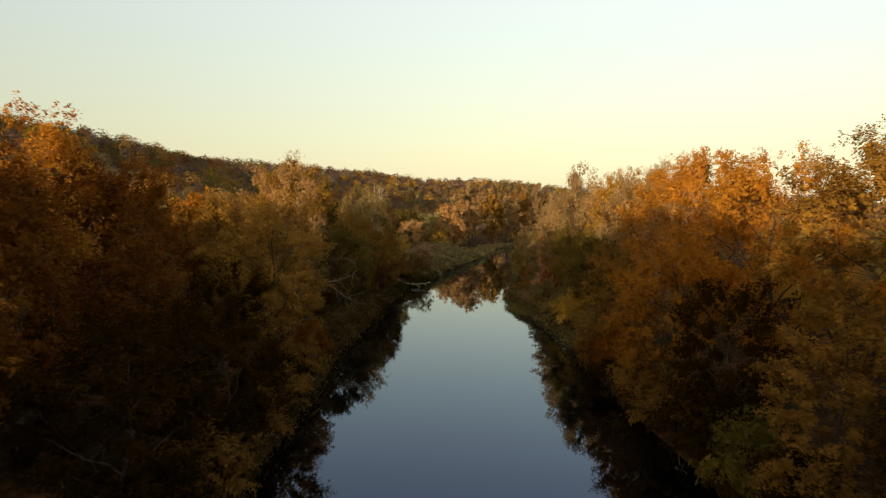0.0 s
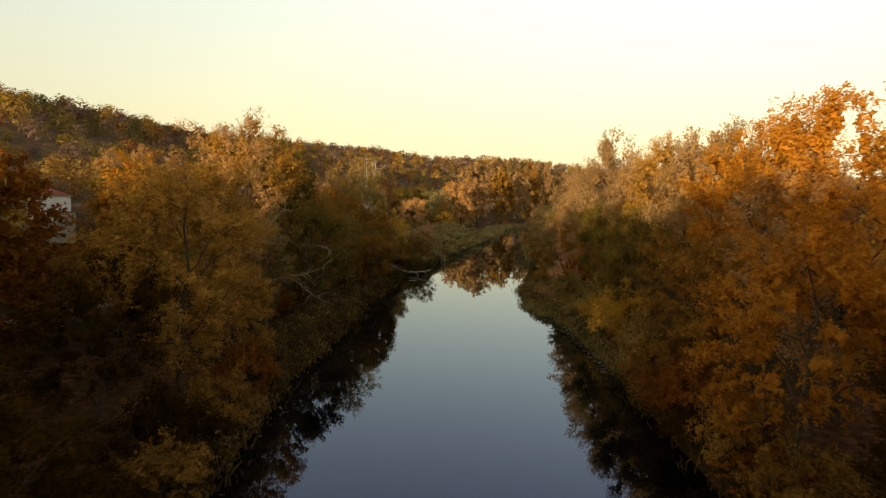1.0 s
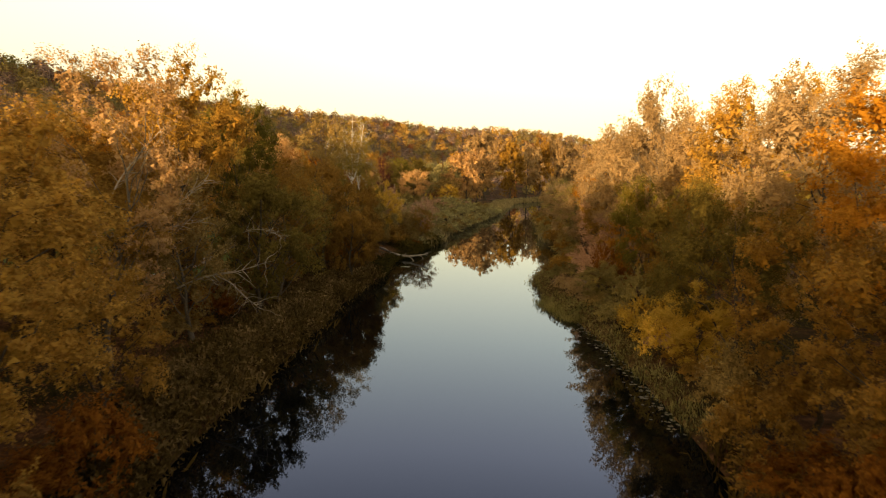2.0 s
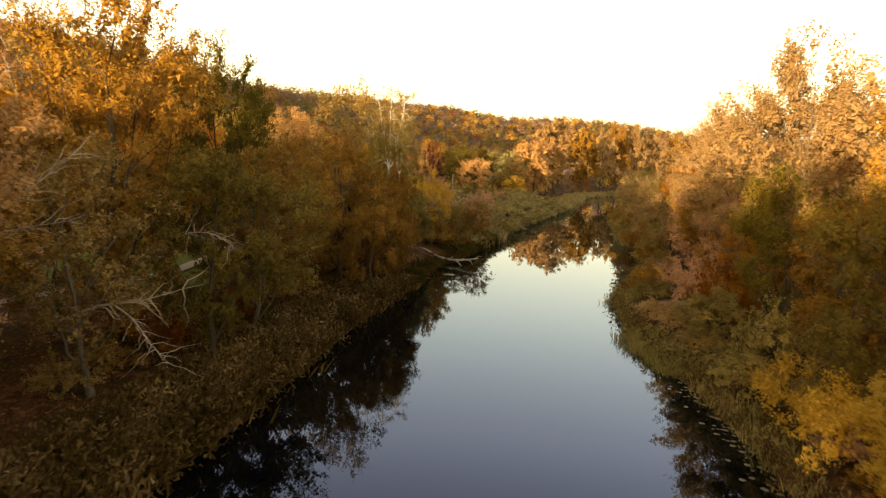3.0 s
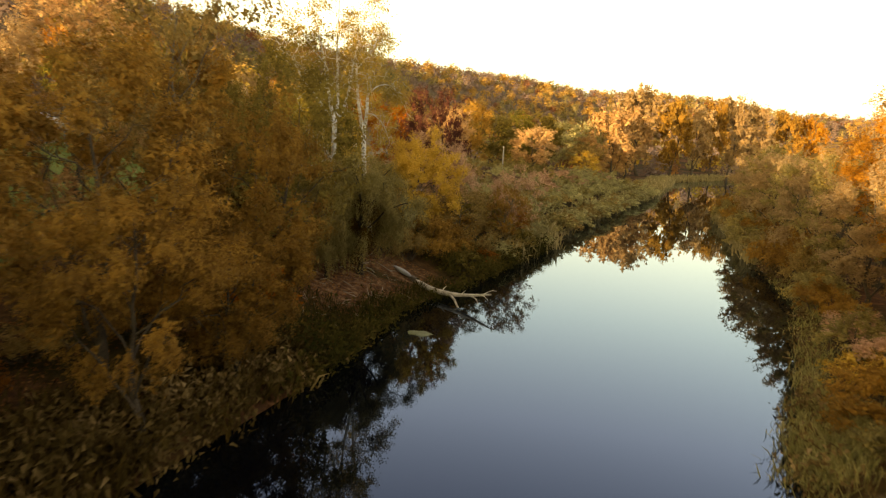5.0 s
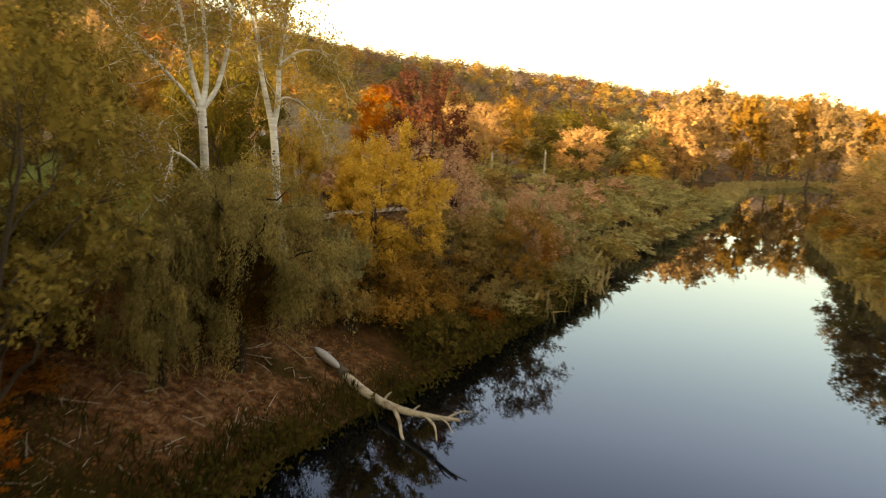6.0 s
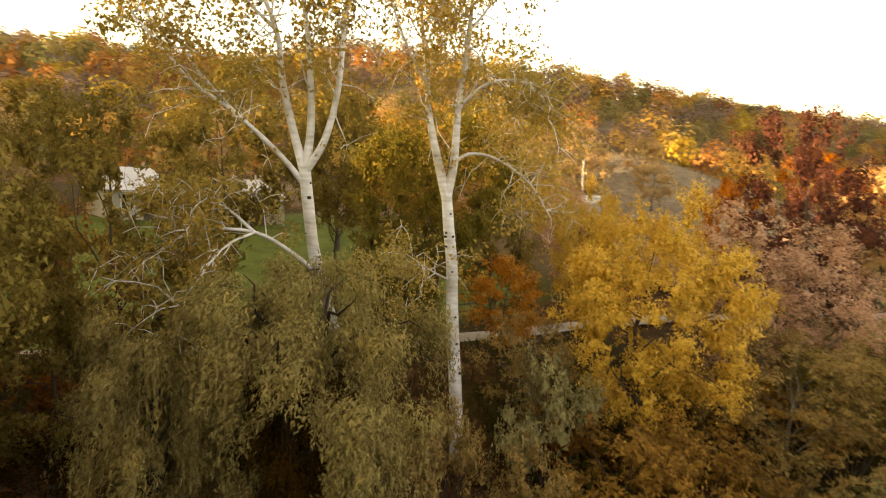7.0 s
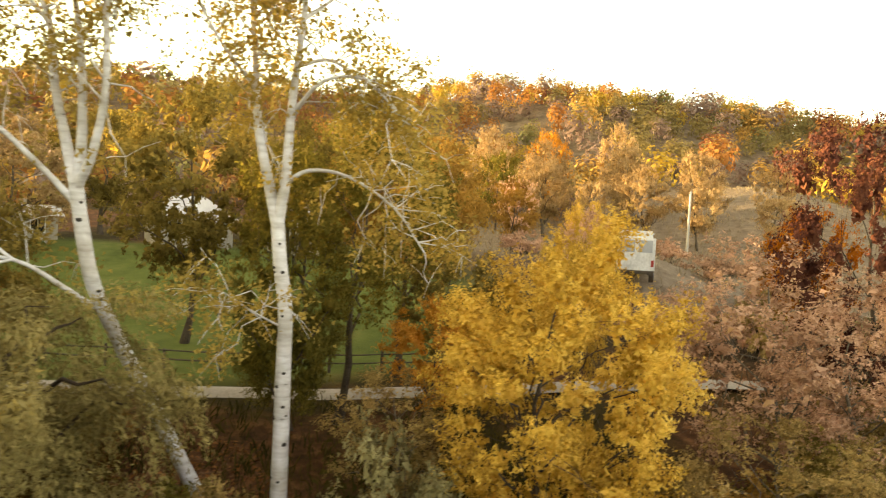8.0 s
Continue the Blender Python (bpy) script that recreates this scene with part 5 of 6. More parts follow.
bare_bough((-18.0, 105.5, 5.2), [(-15.6, 105.0, 6.2), (-13.2, 104.4, 6.7), (-10.8, 104.0, 7.5)], 0.13, "pale leafless bough reaching out of the trees")
bare_bough((-14.6, 104.8, 6.3), [(-13.4, 104.2, 5.9), (-12.0, 103.4, 5.0), (-10.9, 102.8, 4.4)], 0.07, "pale leafless bough hanging low over the reeds")
bare_bough((-19.8, 99.5, 9.6), [(-17.8, 100, 10.6), (-15.8, 100.6, 11.8), (-14.2, 101.4, 13.4)], 0.11, "pale leafless bough among grey-green leaves")


bare_bough((-19.6, 98.6, 8.2), [(-18.2, 99.6, 9.4), (-16.4, 100.4, 10.2), (-14.6, 101.6, 10.6)], 0.08, "pale leafless bough among pinkish leaves")
bare_bough((-19.9, 98.8, 11.0), [(-19.4, 99.8, 13.2), (-18.4, 101.0, 15.2), (-17.4, 102.0, 16.8)], 0.10, "pale leafless limb rising through pinkish leaves")
bare_bough((-15.6, 112.0, 8.6), [(-14.2, 111.2, 9.2), (-12.6, 110.6, 9.3), (-11.2, 110.2, 8.8)], 0.06, "pale leafless bough among grey-green leaves")


# ---- reeds, grass, lily pads ----
def blades(name, places, lo, hi, material, label, category, slim=0.045, lean=0.25):
    rng = np.random.default_rng(sum(map(ord, name)))
    P = np.array(places)
    P = P[np.abs(P[:, 0] + 0.8 - road_x(P[:, 1])) > 1.6]
    n = len(P)
    h = rng.uniform(lo, hi, n)
    up = unit(np.column_stack([rng.normal(size=(n, 2)) * lean, np.ones(n)]))
    side = unit(np.cross(up, unit(rng.normal(size=(n, 3)))))
    b0 = P
    w = (h * slim)[:, None]
    bend = unit(np.cross(side, up)) * (h * rng.uniform(0.05, 0.4, n))[:, None]
    mid = b0 + up * (h * 0.6)[:, None]
    tip = b0 + up * (h * 0.98)[:, None] + bend - np.array([0, 0, 1.0]) * np.linalg.norm(bend, axis=1)[:, None] * 0.4
    v = np.stack([b0 - side * w * 0.5, b0 + side * w * 0.5, mid + side * w * 0.7, mid - side * w * 0.7, tip], 1).reshape(-1, 3)
    a = np.arange(n)[:, None] * 5
    f = np.concatenate([a + np.array([[0, 1, 2]]), a + np.array([[0, 2, 3]]), a + np.array([[3, 2, 4]])])
    tagged(new(name, mesh_np(name, v, f, material)), label, category, kind="stuff")


def bank_places(rng, n, y0, y1, d0, d1, bank, clump=0.5):
    """Places on one bank between two distances from the water, in tufts."""
    sign = -1 if bank is LEFT_BANK else 1
    k = max(1, n // 14)
    cy, cd = rng.uniform(y0, y1, k), rng.uniform(d0, d1, k)
    i = rng.integers(0, k, n)
    y = cy[i] + rng.normal(size=n) * clump
    x = bank_x(y, bank) + sign * (cd[i] + rng.normal(size=n) * clump)
    return np.column_stack([x, y, np.maximum(height(x, y), -0.3) - 0.03])


rr = np.random.default_rng(21)
blades("reeds", np.concatenate([bank_places(rr, 11000, 82, 152, 0.0, 5.2, LEFT_BANK), bank_places(rr, 2500, 20, 82, -0.4, 1.5, LEFT_BANK), bank_places(rr, 1200, 20, 92, -0.4, 1.0, RIGHT_BANK)]),
       0.7, 1.8, REED, "brown-green reeds with pale drooping blades at the water's edge", "reeds", 0.06, 0.45)
blades("far_reeds", np.concatenate([bank_places(rr, 4000, 186, 330, -0.6, 1.6, LEFT_BANK), bank_places(rr, 5000, 330, 470, -1, 6, LEFT_BANK), bank_places(rr, 2500, 200, 262, -0.5, 1.0, RIGHT_BANK)]),
       1.2, 2.6, PALE_REED, "pale reed belt along the river bend", "reeds", 0.07)
SEDGE = leaf_material("sedge_blades", [(0.081, 0.075, 0.0260), (0.175, 0.155, 0.0572), (0.300, 0.250, 0.1040), (0.500, 0.394, 0.1950)], 0.25)
blades("bank_sedge", np.concatenate([bank_places(rr, 6000, 92, 190, -0.2, 1.3, RIGHT_BANK, 0.3), bank_places(rr, 5000, 121, 132, -0.9, 1.6, RIGHT_BANK, 0.45), bank_places(rr, 2500, 145, 154, -0.4, 2.4, RIGHT_BANK, 0.45)]),
       0.4, 1.15, SEDGE, "grey-green sedge tufts along the east bank", "sedge", 0.035, 0.3)
blades("bank_grass", np.concatenate([bank_places(rr, 3500, 150, 172, 0.0, 1.7, LEFT_BANK), bank_places(rr, 2500, 150, 159.5, 1.5, 8, LEFT_BANK), bank_places(rr, 5000, 168, 186, 6.0, 20, LEFT_BANK), bank_places(rr, 4000, 90, 150, 6, 14, LEFT_BANK)]),
       0.2, 0.75, GRASS, "tufts of long autumn grass on the bank", "grass", 0.06, 0.4)


def bank_weeds(name, P, material, label):
    """Leafy weeds between the reeds: small drooping leaves on stems that are lost among them."""
    rng = np.random.default_rng(34)
    P = P[(P[:, 1] < 164.5) | (P[:, 1] > 173) | (P[:, 0] > bank_x(P[:, 1], LEFT_BANK) + 0.1)]
    worn = (P[:, 1] > 153) & (P[:, 1] < 174)
    P = P[~worn | (P[:, 0] > bank_x(P[:, 1], LEFT_BANK) - 0.9) | (rng.uniform(0, 1, len(P)) < 0.12)]
    n = len(P)
    P[:, 2] += (0.1 + rng.uniform(0, 1, n) ** 1.4 * 1.5) * np.where((P[:, 1] > 153) & (P[:, 1] < 174), 0.5, 1.0)
    nrm = unit(rng.normal(size=(n, 3)) * 0.7 + np.array([0.2, -0.3, 0.6]))
    along = rng.normal(size=(n, 3)) * 0.6 + np.array([0, 0, -0.7])
    v, f = leaf_quads(P, nrm, 0.3, rng, 0.42, along)
    tagged(new(name, mesh_np(name, v, f, material)), label, "weeds", kind="stuff")


WEED = leaf_material("weed_leaves", [(0.045, 0.030, 0.010), (0.105, 0.068, 0.024), (0.240, 0.155, 0.066), (0.580, 0.400, 0.215)])
rng = np.random.default_rng(33)
bank_weeds("bank_weeds", np.concatenate([bank_places(rng, 26000, 82, 150, -0.2, 4.6, LEFT_BANK, 0.45), bank_places(rng, 4000, 20, 82, -0.4, 1.2, LEFT_BANK, 0.4), bank_places(rng, 5000, 90, 200, -0.3, 0.9, RIGHT_BANK, 0.4)]), WEED, "brownish leafy weeds with pale undersides at the water's edge")
bank_weeds("bank_herbs", np.concatenate([bank_places(rng, 7000, 149, 196, -0.2, 2.8, LEFT_BANK, 0.45), bank_places(rng, 5000, 146, 200, -0.7, 0.2, LEFT_BANK, 0.3), bank_places(rng, 2500, 174, 186, 4, 10, LEFT_BANK, 0.6)]), GRASS, "dark green herbs hanging over the bank's edge")


def worn_bank():
    """Fallen leaves and broken sticks on the trodden slope by the fallen tree."""
    rng = np.random.default_rng(51)
    n = 19000
    y = np.where(rng.uniform(0, 1, n) < 0.45, rng.uniform(150, 173, n), rng.uniform(84, 150, n))
    x = bank_x(y, LEFT_BANK) - np.where(y < 150, 4.0, 0.0) - rng.uniform(0, 1, n) ** 0.8 * 14
    c = np.column_stack([x, y, height(x, y) + 0.03])
    v, f = leaf_quads(c, unit(rng.normal(size=(n, 3)) * 0.35 + np.array([0, 0, 1.0])), 0.17, rng, 0.6)
    tagged(new("fallen_leaves", mesh_np("fallen_leaves", v, f, LITTER)), "fallen rusty leaves under the trees and on the bare slope", "fallen leaves", kind="stuff")
    sticks = []
    for i in range(80):
        yy = rng.uniform(155, 171)
        xx = float(bank_x(yy, LEFT_BANK)) - rng.uniform(0.8, 7.5)
        a, l = rng.uniform(0, 6.28), rng.uniform(0.3, 1.5)
        q = np.array([(xx + math.cos(a) * l * s, yy + math.sin(a) * l * s, 0.0) for s in (-0.5, 0.0, 0.5)])
        q[:, :2] += rng.normal(size=(3, 2)) * 0.025
        q[:, 2] = height(q[:, 0], q[:, 1]) + 0.03 + rng.uniform(0, 0.05, 3)
        sticks.append((q, np.array([0.022, 0.018, 0.008]) * rng.uniform(0.7, 1.5)))
    v, f = tubes(sticks, 4)
    tagged(new("fallen_sticks", mesh_np("fallen_sticks", v, f, BARE, True)), "thin broken sticks lying on the bare slope", "sticks", kind="stuff")


worn_bank()


def lily_pads():
    rng = np.random.default_rng(31)
    vs, fs = [], []
    a = np.linspace(0.25, 2 * math.pi - 0.25, 9)
    for i in range(190):
        y = rng.uniform(92, 122)
        if rng.uniform() < 0.25:
            y = rng.uniform(196, 246)
        x = float(bank_x(y, RIGHT_BANK)) - abs(rng.normal()) * 0.6 - 0.1
        r = rng.uniform(0.07, 0.17)
        t = rng.uniform(0, 6.28)
        ring = np.column_stack([x + r * np.cos(a + t), y + r * np.sin(a + t), np.full(9, 0.012 + rng.uniform(0, 0.01))])
        k = len(vs) * 10
        vs.append(np.vstack([[x, y, 0.015], ring]))
        fs += [(k, k + j, k + j + 1) for j in range(1, 9)]
    m = rough_material("floating_leaves", [(0.3, (0.05, 0.05, 0.025)), (0.7, (0.22, 0.19, 0.12))], 1.0, 6.0, 0.5, 0.1)
    tagged(new("lily_pads", mesh_np("lily_pads", np.concatenate(vs), np.array(fs), m)), "floating lily pads and fallen leaves by the bank", "water plants", kind="stuff")


lily_pads()


def floating_mat():
    bm = bmesh.new()
    bmesh.ops.create_circle(bm, cap_ends=True, segments=22, radius=0.62)
    for v in bm.verts:
        v.co.x *= 1.25 + 0.15 * math.sin(v.co.y * 9)
        v.co.y *= 0.9 + 0.15 * math.sin(v.co.x * 7)
    g = bmesh.ops.extrude_face_region(bm, geom=bm.faces[:])
    for v in g["geom"]:
        if isinstance(v, bmesh.types.BMVert):
            v.co.z += 0.035
            v.co.x *= 0.9
            v.co.y *= 0.9
    m = rough_material("green_duckweed", [(0.3, (0.07, 0.08, 0.025)), (0.7, (0.19, 0.19, 0.08))], 3.0, 20.0, 0.7, 0.5)
    ob = part("floating_weed_mat", bm, m)
    ob.location = (-5.2, 158.7, 0.0)
    tagged(ob, "small pale green mat of weed floating on dark water", "water plant")


floating_mat()


# ---- road, fence, poles, houses, van ----
def build_road():
    m = rough_material("pale_dirt_track", [(0.3, (0.24, 0.20, 0.16)), (0.7, (0.42, 0.37, 0.31))], 0.8, 9.0, 0.95, 0.4)
    ys = np.arange(40, 310, 1.0)
    xs = road_x(ys) - 0.8
    xs = np.convolve(np.pad(xs, 6, mode="edge"), np.ones(13) / 13, "valid")
    off = np.array([-0.8, -0.45, 0.0, 0.45, 0.8])
    X = xs[:, None] + off + 0.12 * np.sin(ys * 0.9)[:, None]
    Y = np.repeat(ys, 5).reshape(-1, 5)
    Z = height(X.ravel(), Y.ravel()).reshape(X.shape)
    crown = np.convolve(np.pad(Z.max(1), 4, mode="edge"), np.ones(9) / 9, "valid")
    Z = crown[:, None] + np.array([-0.06, 0.09, 0.12, 0.09, -0.06])
    v = np.column_stack([X.ravel(), Y.ravel(), Z.ravel()])
    i, j = np.meshgrid(np.arange(4), np.arange(len(ys) - 1))
    a = (j * 5 + i).ravel()
    tagged(new("road", mesh_np("road", v, np.column_stack([a, a + 1, a + 6, a + 5]), m, True)), "pale unpaved track between bank and meadow", "road", kind="structure")


build_road()
GREY_WOOD = rough_material("grey_fence_wood", [(0.3, (0.05, 0.04, 0.03)), (0.7, (0.14, 0.11, 0.085))], 3.0, 25.0, 0.9, 0.4)
CONCRETE = rough_material("pale_concrete", [(0.3, (0.25, 0.235, 0.21)), (0.7, (0.40, 0.38, 0.345))], 1.5, 18.0, 0.85, 0.25)


def box(bm, c, s, rot=0.0, bevel=0.0):
    g = bmesh.ops.create_cube(bm, size=1.0, matrix=Matrix.Translation(c) @ Matrix.Rotation(rot, 4, "Z") @ Matrix.Diagonal((*s, 1)))
    if bevel:
        es = {e for v in g["verts"] for e in v.link_edges}
        bmesh.ops.bevel(bm, geom=list(es), offset=bevel, segments=2, affect="EDGES")


def build_fence():
    fence = new("meadow_fence")
    ys = np.arange(146, 188, 2.4)
    pts = [(float(road_x(y)) - 4.2, float(y)) for y in ys]
    fence.location = (pts[0][0], pts[0][1], ground_z(*pts[0]))
    o = Vector(fence.location)
    tagged(fence, "low grey wooden post-and-rail fence along the meadow", "fence")
    tops = []
    for i, (x, y) in enumerate(pts):
        z = ground_z(x, y)
        bm = bmesh.new()
        h = 1.0 + 0.06 * math.sin(i * 2.3)
        box(bm, Vector((x, y, z + h / 2 - 0.1)) - o, (0.11, 0.11, h + 0.1), 0.2 * math.sin(i), 0.012)
        part("post", bm, GREY_WOOD, fence)
        tops.append(Vector((x, y, z)))
    for a, c in zip(tops, tops[1:]):
        for hh in (0.45, 0.85):
            ln = [np.array(a - o + Vector((0.08, 0, hh))), np.array((a + c) / 2 - o + Vector((0.08, 0, hh - 0.03))), np.array(c - o + Vector((0.08, 0, hh)))]
            v, f = tubes([(np.array(ln), np.array([0.04, 0.036, 0.032]))], 6)
            part_mesh("rail", mesh_np("fence_rail", v, f, GREY_WOOD, True), fence)


build_fence()


def utility_pole(x, y, top, label):
    z = ground_z(x, y)
    pole = new("utility_pole")
    pole.location = (x, y, z)
    tagged(pole, label, "pole", "utility poles")
    h = top - z
    v, f = tubes([(np.array([(0, 0, -0.3), (0, 0, h * 0.5), (0, 0, h - 0.05), (0, 0, h)]), np.array([0.16, 0.14, 0.12, 0.04]))], 10)
    part_mesh("shaft", mesh_np("pole_shaft", v, f, CONCRETE, True), pole)
    bm = bmesh.new()
    box(bm, Vector((0, 0, h - 0.35)), (0.10, 0.55, 0.08), 0.4, 0.01)
    part("crossarm", bm, CONCRETE, pole)
    for s in (-1, 1):
        v, f = tubes([(np.array([(-0.085 * s * 1.1, 0.2 * s, h - 0.31), (-0.085 * s * 1.1, 0.2 * s, h - 0.22), (-0.085 * s * 1.1, 0.2 * s, h - 0.14)]), np.array([0.03, 0.045, 0.02]))], 8)
        part_mesh("insulator", mesh_np("pole_insulator", v, f, GREY_WOOD, True), pole)


utility_pole(-22.8, 248, 9.8, "weathered pale concrete pole beside the track")
utility_pole(-18.2, 268, 10.4, "weathered pale concrete pole beside the track")
utility_pole(-57.2, 224, 17.0, "slim white concrete pole on the dry slope")

ROOF = rough_material("weathered_pale_roofing", [(0.3, (0.36, 0.33, 0.31)), (0.7, (0.58, 0.55, 0.52))], 0.8, 10.0, 0.7, 0.3)
PLASTER = rough_material("faded_plaster", [(0.3, (0.26, 0.22, 0.17)), (0.7, (0.42, 0.37, 0.30))], 0.6, 8.0, 0.9, 0.2)
DARK_GLASS = rough_material("dark_window_glass", [(0.3, (0.012, 0.012, 0.014)), (0.7, (0.03, 0.03, 0.034))], 1.0, 3.0, 0.15, 0.0)
# pale base colour stands for the sky reflected in the van's rear windows
SKY_PAINTED_GLASS = rough_material("sky_painted_glass", [(0.3, (0.30, 0.31, 0.32)), (0.7, (0.42, 0.43, 0.44))], 1.0, 3.0, 0.2, 0.0)
WHITE_PAINT = rough_material("worn_white_paint", [(0.3, (0.58, 0.57, 0.53)), (0.7, (0.78, 0.77, 0.73))], 0.8, 12.0, 0.6, 0.1)


def small_house(x, y, w, d, wall, rise, turn, label, hip=False):
    """A one-storey house; its front, with a door, two windows and a porch, looks along +x before it is turned."""
    z = ground_z(x, y)
    house = new("house")
    house.location = (x, y, z - 0.2)
    house.rotation_euler = (0, 0, turn)
    tagged(house, label, "house", "houses beyond the meadow")
    bm = bmesh.new()
    box(bm, Vector((0, 0, wall / 2)), (d, w, wall))
    part("wall", bm, PLASTER, house)
    bm = bmesh.new()
    ov = 0.4
    hx, hy = d / 2 + ov, w / 2 + ov
    ridge = (hy - hx * 0.8) if hip else hy
    vs = [bm.verts.new(p) for p in ((-hx, -hy, wall), (hx, -hy, wall), (hx, hy, wall), (-hx, hy, wall), (0, -ridge, wall + rise), (0, ridge, wall + rise))]
    for ids in ((0, 1, 4), (1, 2, 5, 4), (2, 3, 5), (3, 0, 4, 5), (0, 3, 2, 1)):
        bm.faces.new([vs[k] for k in ids])
    bmesh.ops.recalc_face_normals(bm, faces=bm.faces)
    part("roof", bm, ROOF, house, "weathered light roof")
    bm = bmesh.new()
    box(bm, Vector((-d * 0.15, w * 0.2, wall + rise)), (0.45, 0.45, 0.9), 0, 0.02)
    part("chimney", bm, PLASTER, house)
    bm = bmesh.new()
    box(bm, Vector((d / 2 + 0.02, 0, 1.05)), (0.06, 0.9, 2.1), 0, 0.01)
    part("door", bm, GREY_WOOD, house)
    for s in (-1, 1):
        bm = bmesh.new()
        box(bm, Vector((d / 2 + 0.01, s * w * 0.3, 1.5)), (0.05, 0.95, 1.15), 0, 0.01)
        win = part("window", bm, DARK_GLASS, house)
        bm = bmesh.new()
        for c, q in (((0.03, 0, 0.6), (0.06, 1.1, 0.09)), ((0.03, 0, -0.6), (0.1, 1.15, 0.09)), ((0.03, 0.5, 0), (0.06, 0.09, 1.2)), ((0.03, -0.5, 0), (0.06, 0.09, 1.2)), ((0.035, 0, 0), (0.04, 0.05, 1.15))):
            box(bm, Vector(c) + Vector((d / 2 + 0.01, s * w * 0.3, 1.5)), q)
        part("frame", bm, WHITE_PAINT, win)
    for s in (-1, 1):
        bm = bmesh.new()
        box(bm, Vector((d / 2 + 1.2, s * w * 0.36, wall * 0.46)), (0.13, 0.13, wall * 0.92), 0, 0.015)
        part("porch_post", bm, PLASTER, house)
    bm = bmesh.new()
    box(bm, Vector((d / 2 + 0.75, 0, wall * 0.94)), (1.6, w * 0.84, 0.09), 0, 0.02)
    part("porch_roof", bm, ROOF, house)


small_house(-58.5, 172, 6.0, 4.6, 2.4, 1.9, 0.25, "small faded house with a pale roof and porch", True)
small_house(-54.5, 180.5, 4.2, 3.6, 2.3, 1.5, 0.1, "small garden house with a pale weathered roof", True)
small_house(-58, 158.5, 7.0, 3.4, 2.2, 0.8, 0.3, "low pale shed at the end of the meadow")


RED_TILE = rough_material("faded_red_roofing", [(0.3, (0.20, 0.045, 0.035)), (0.7, (0.34, 0.085, 0.06))], 0.9, 9.0, 0.75, 0.3)


def tall_house(x, y, turn):
    """A white two-storey house with a balcony and a low red roof; its front looks along -y before it is turned."""
    z = ground_z(x, y)
    house = new("house")
    house.location = (x, y, z + 3.3)
    house.rotation_euler = (0, 0, turn)
    house.scale = (0.86, 0.86, 0.86)
    tagged(house, "white two-storey house with a red roof and balcony on the slope", "house", "houses beyond the meadow")
    bm = bmesh.new()
    box(bm, Vector((0, 0, 2.5)), (6.4, 5.4, 5.0), 0, 0.03)
    part("wall", bm, WHITE_PAINT, house)
    bm = bmesh.new()
    box(bm, Vector((0.6, 0, -2.1)), (8.0, 5.6, 4.2), 0, 0.03)
    part("basement", bm, PLASTER, house, "plain rendered lower storey")
    bm = bmesh.new()
    vs = [bm.verts.new(p) for p in ((-3.6, -3.4, 5.0), (3.6, -3.4, 5.0), (3.6, 3.1, 5.0), (-3.6, 3.1, 5.0), (-2.0, 0, 6.2), (2.0, 0, 6.2))]
    for ids in ((0, 1, 5, 4), (1, 2, 5), (2, 3, 4, 5), (3, 0, 4), (3, 2, 1, 0)):
        bm.faces.new([vs[k] for k in ids])
    bmesh.ops.recalc_face_normals(bm, faces=bm.faces)
    part("roof", bm, RED_TILE, house, "low red roof")
    bm = bmesh.new()
    box(bm, Vector((0, -3.2, 2.6)), (6.2, 1.1, 0.16), 0, 0.02)
    balcony = part("balcony", bm, WHITE_PAINT, house)
    bm = bmesh.new()
    box(bm, Vector((0, -3.68, 3.55)), (6.2, 0.07, 0.07))
    for k in range(11):
        box(bm, Vector((-3.0 + k * 0.6, -3.68, 3.1)), (0.05, 0.05, 0.9))
    part("railing", bm, GREY_WOOD, balcony)
    for zz in (1.35, 3.9):
        for k in (-2.0, 0.0, 2.0):
            bm = bmesh.new()
            box(bm, Vector((k, -2.71, zz)), (1.0, 0.06, 1.25), 0, 0.01)
            win = part("window", bm, DARK_GLASS, house)
            bm = bmesh.new()
            for c, q in (((0, 0, 0.66), (1.16, 0.08, 0.09)), ((0, 0, -0.66), (1.2, 0.12, 0.09)), ((0.54, 0, 0), (0.08, 0.08, 1.24)), ((-0.54, 0, 0), (0.08, 0.08, 1.24)), ((0, 0, 0), (0.06, 0.08, 1.24))):
                box(bm, Vector(c) + Vector((k, -2.73, zz)), q)
            part("frame", bm, WHITE_PAINT, win)
    bm = bmesh.new()
    box(bm, Vector((4.3, 0.8, 0.9)), (2.2, 3.2, 1.8), 0, 0.03)
    annex = part("annex", bm, PLASTER, house)
    bm = bmesh.new()
    box(bm, Vector((4.3, 0.8, 1.88)), (2.7, 3.8, 0.14), 0, 0.03)
    part("annex_roof", bm, GREY_WOOD, annex)


tall_house(-66.6, 150.5, -0.55)


def street_lamp(x, y, top):
    z = ground_z(x, y)
    lamp = new("street_lamp")
    lamp.location = (x, y, z)
    tagged(lamp, "slim pale street lamp with a white head beside the track", "street lamp")
    h = top - z
    v, f = tubes([(np.array([(0, 0, -0.2), (0, 0, h * 0.5), (0, 0, h - 0.3), (0.25, -0.1, h)]), np.array([0.10, 0.085, 0.06, 0.045]))], 10)
    part_mesh("pole", mesh_np("lamp_pole", v, f, CONCRETE, True), lamp)
    bm = bmesh.new()
    box(bm, Vector((0.55, -0.2, h + 0.03)), (0.75, 0.28, 0.16), -0.35, 0.05)
    part("lamp_head", bm, WHITE_PAINT, lamp, "white lamp housing")


street_lamp(-25.9, 143.3, 11.7)

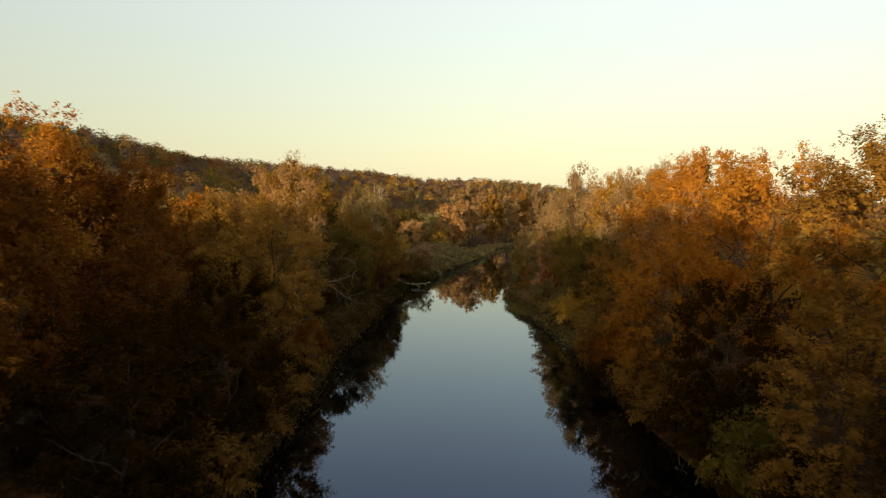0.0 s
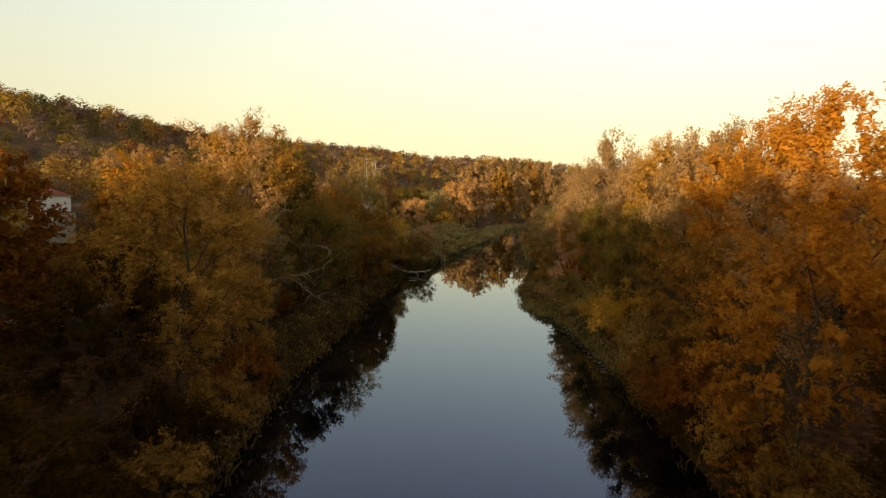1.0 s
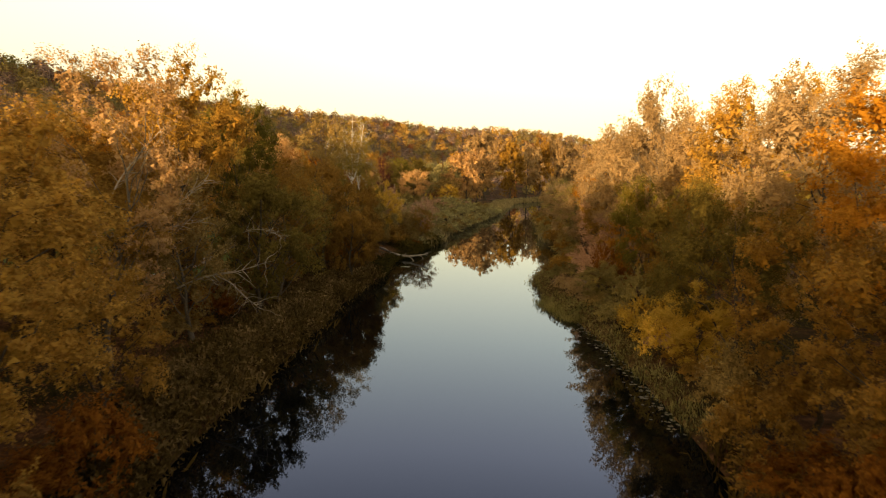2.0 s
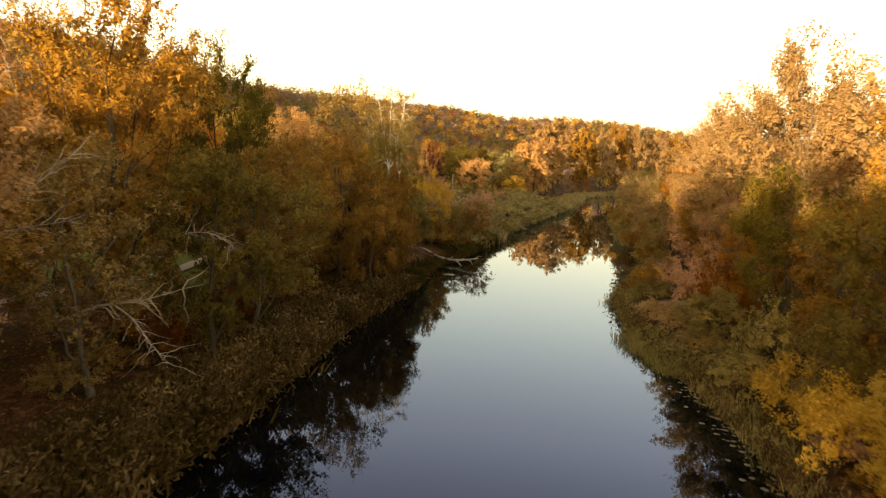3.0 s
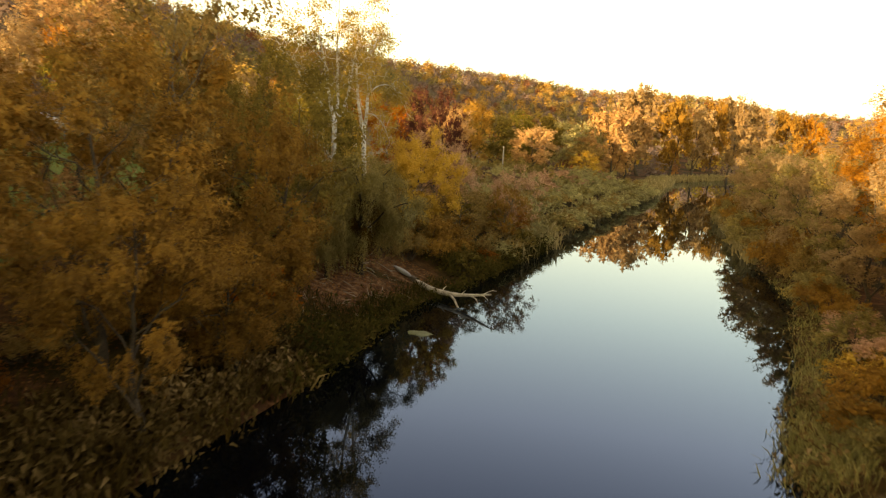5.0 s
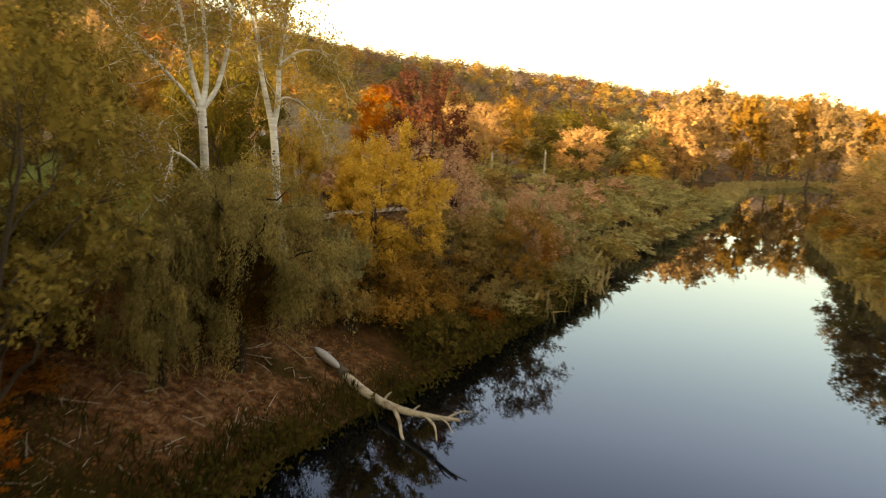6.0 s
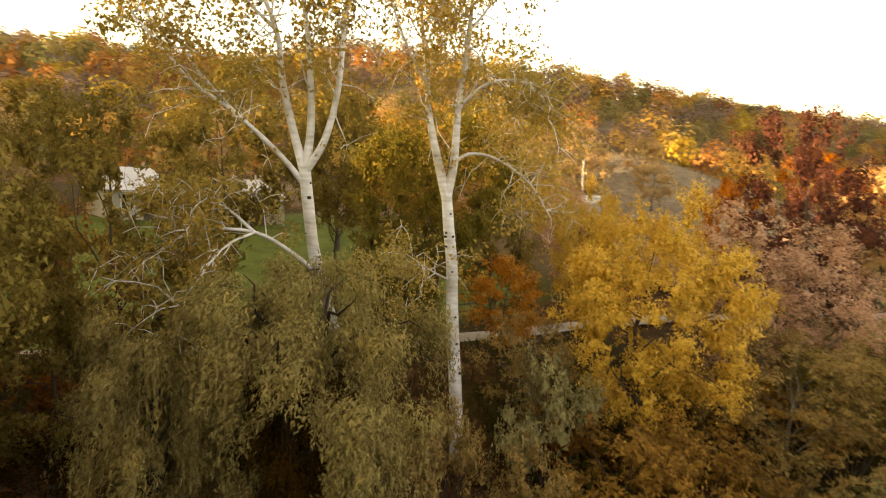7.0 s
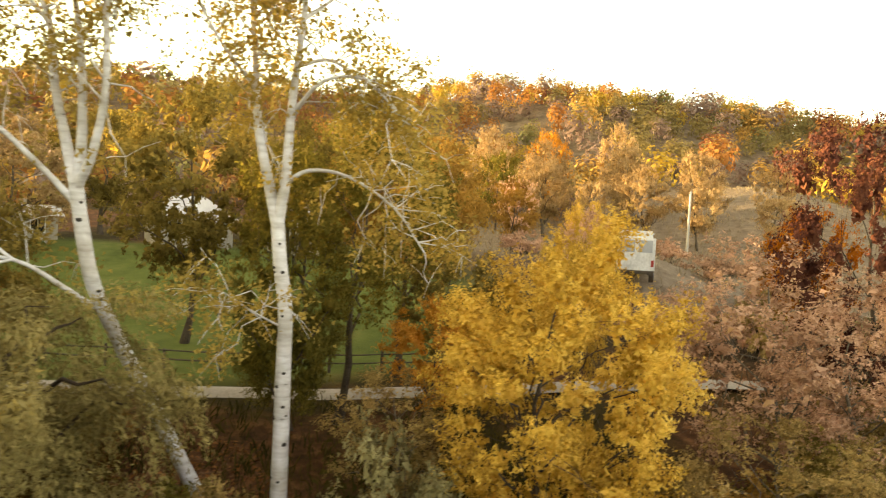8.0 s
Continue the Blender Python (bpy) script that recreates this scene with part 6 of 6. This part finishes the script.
DUSTY_PAINT = rough_material("dusty_white_paint", [(0.35, (0.46, 0.45, 0.42)), (0.65, (0.74, 0.73, 0.71))], 1.6, 9.0, 0.7, 0.15)


def white_van(x, y, turn):
    z = ground_z(x, y)
    van = new("van")
    van.location = (x, y, z)
    van.rotation_euler = (0, 0, turn)
    van.scale = (1.15, 1.15, 1.2)
    tagged(van, "old dusty white panel van parked among brush on the slope", "van")
    bm = bmesh.new()
    box(bm, Vector((0, 0, 1.45)), (4.6, 1.95, 1.95), 0, 0.16)
    part("body", bm, DUSTY_PAINT, van)
    bm = bmesh.new()
    box(bm, Vector((0, 0, 2.5)), (4.3, 1.75, 0.26), 0, 0.1)
    part("raised_roof", bm, DUSTY_PAINT, van)
    for s in (-1, 1):
        bm = bmesh.new()
        box(bm, Vector((2.31, s * 0.45, 1.85)), (0.04, 0.72, 0.62), 0, 0.015)
        part("rear_window", bm, SKY_PAINTED_GLASS, van)
        bm = bmesh.new()
        box(bm, Vector((2.31, s * 0.84, 1.0)), (0.06, 0.14, 0.34), 0, 0.02)
        part("tail_light", bm, rough_material("red_lens", [(0.3, (0.25, 0.02, 0.015)), (0.7, (0.4, 0.03, 0.02))], 3, 9, 0.3, 0.0), van)
        bm = bmesh.new()
        box(bm, Vector((-0.3, s * 0.985, 1.85)), (2.6, 0.03, 0.6), 0, 0.01)
        part("side_window", bm, DARK_GLASS, van)
        for wx in (-1.5, 1.4):
            bm = bmesh.new()
            bmesh.ops.create_cone(bm, cap_ends=True, segments=20, radius1=0.34, radius2=0.34, depth=0.22, matrix=Matrix.Translation((wx, s * 0.86, 0.34)) @ Matrix.Rotation(radians(90), 4, "X"))
            wheel = part("wheel", bm, GREY_WOOD, van, "dark rubber tyre")
            bm = bmesh.new()
            bmesh.ops.create_cone(bm, cap_ends=True, segments=16, radius1=0.19, radius2=0.16, depth=0.05, matrix=Matrix.Translation((wx, s * 0.985, 0.34)) @ Matrix.Rotation(radians(90), 4, "X"))
            part("rim", bm, CONCRETE, wheel)
    bm = bmesh.new()
    box(bm, Vector((2.36, 0, 0.55)), (0.14, 1.85, 0.16), 0, 0.03)
    part("bumper", bm, GREY_WOOD, van)


white_van(-32.4, 198.0, math.atan2(-26, 36))

# brush on the dry slope and round the van
for i in range(26):
    y = fill.uniform(186, 232)
    x = float(road_x(y)) - fill.uniform(3, 34)
    if math.hypot(x + 33, y - 197) < 4.2 or math.hypot(x + 57, y - 224) < 3:
        continue
    plant("shrub", x, y, ground_z(x, y) + fill.uniform(1.0, 2.2), fill.uniform(1.6, 2.6), [BROWN, BROWN, OLIVE, BROWN, GREY][i % 5], "on the dry slope")

sx, sy = rr.uniform(-95, -22, 14000), rr.uniform(188, 285, 14000)
keep = (sx < road_x(sy) - 2.5) & ~((sx > -58) & (sx < -26) & (sy < 193))
sx, sy = sx[keep], sy[keep]
blades("dry_grass", np.column_stack([sx, sy, height(sx, sy) - 0.03]), 0.25, 0.8, leaf_material("dry_grass_blades", [(0.14, 0.10, 0.06), (0.24, 0.18, 0.11), (0.34, 0.26, 0.17), (0.42, 0.33, 0.22)], 0.25), "dry bleached grass tufts on the slope", "grass", 0.1, 0.5)

# upright yellow shrub beside the van
plant("hero", -31.8, 194.0, 13.5, 2.0, YELLOW, "beside the van")
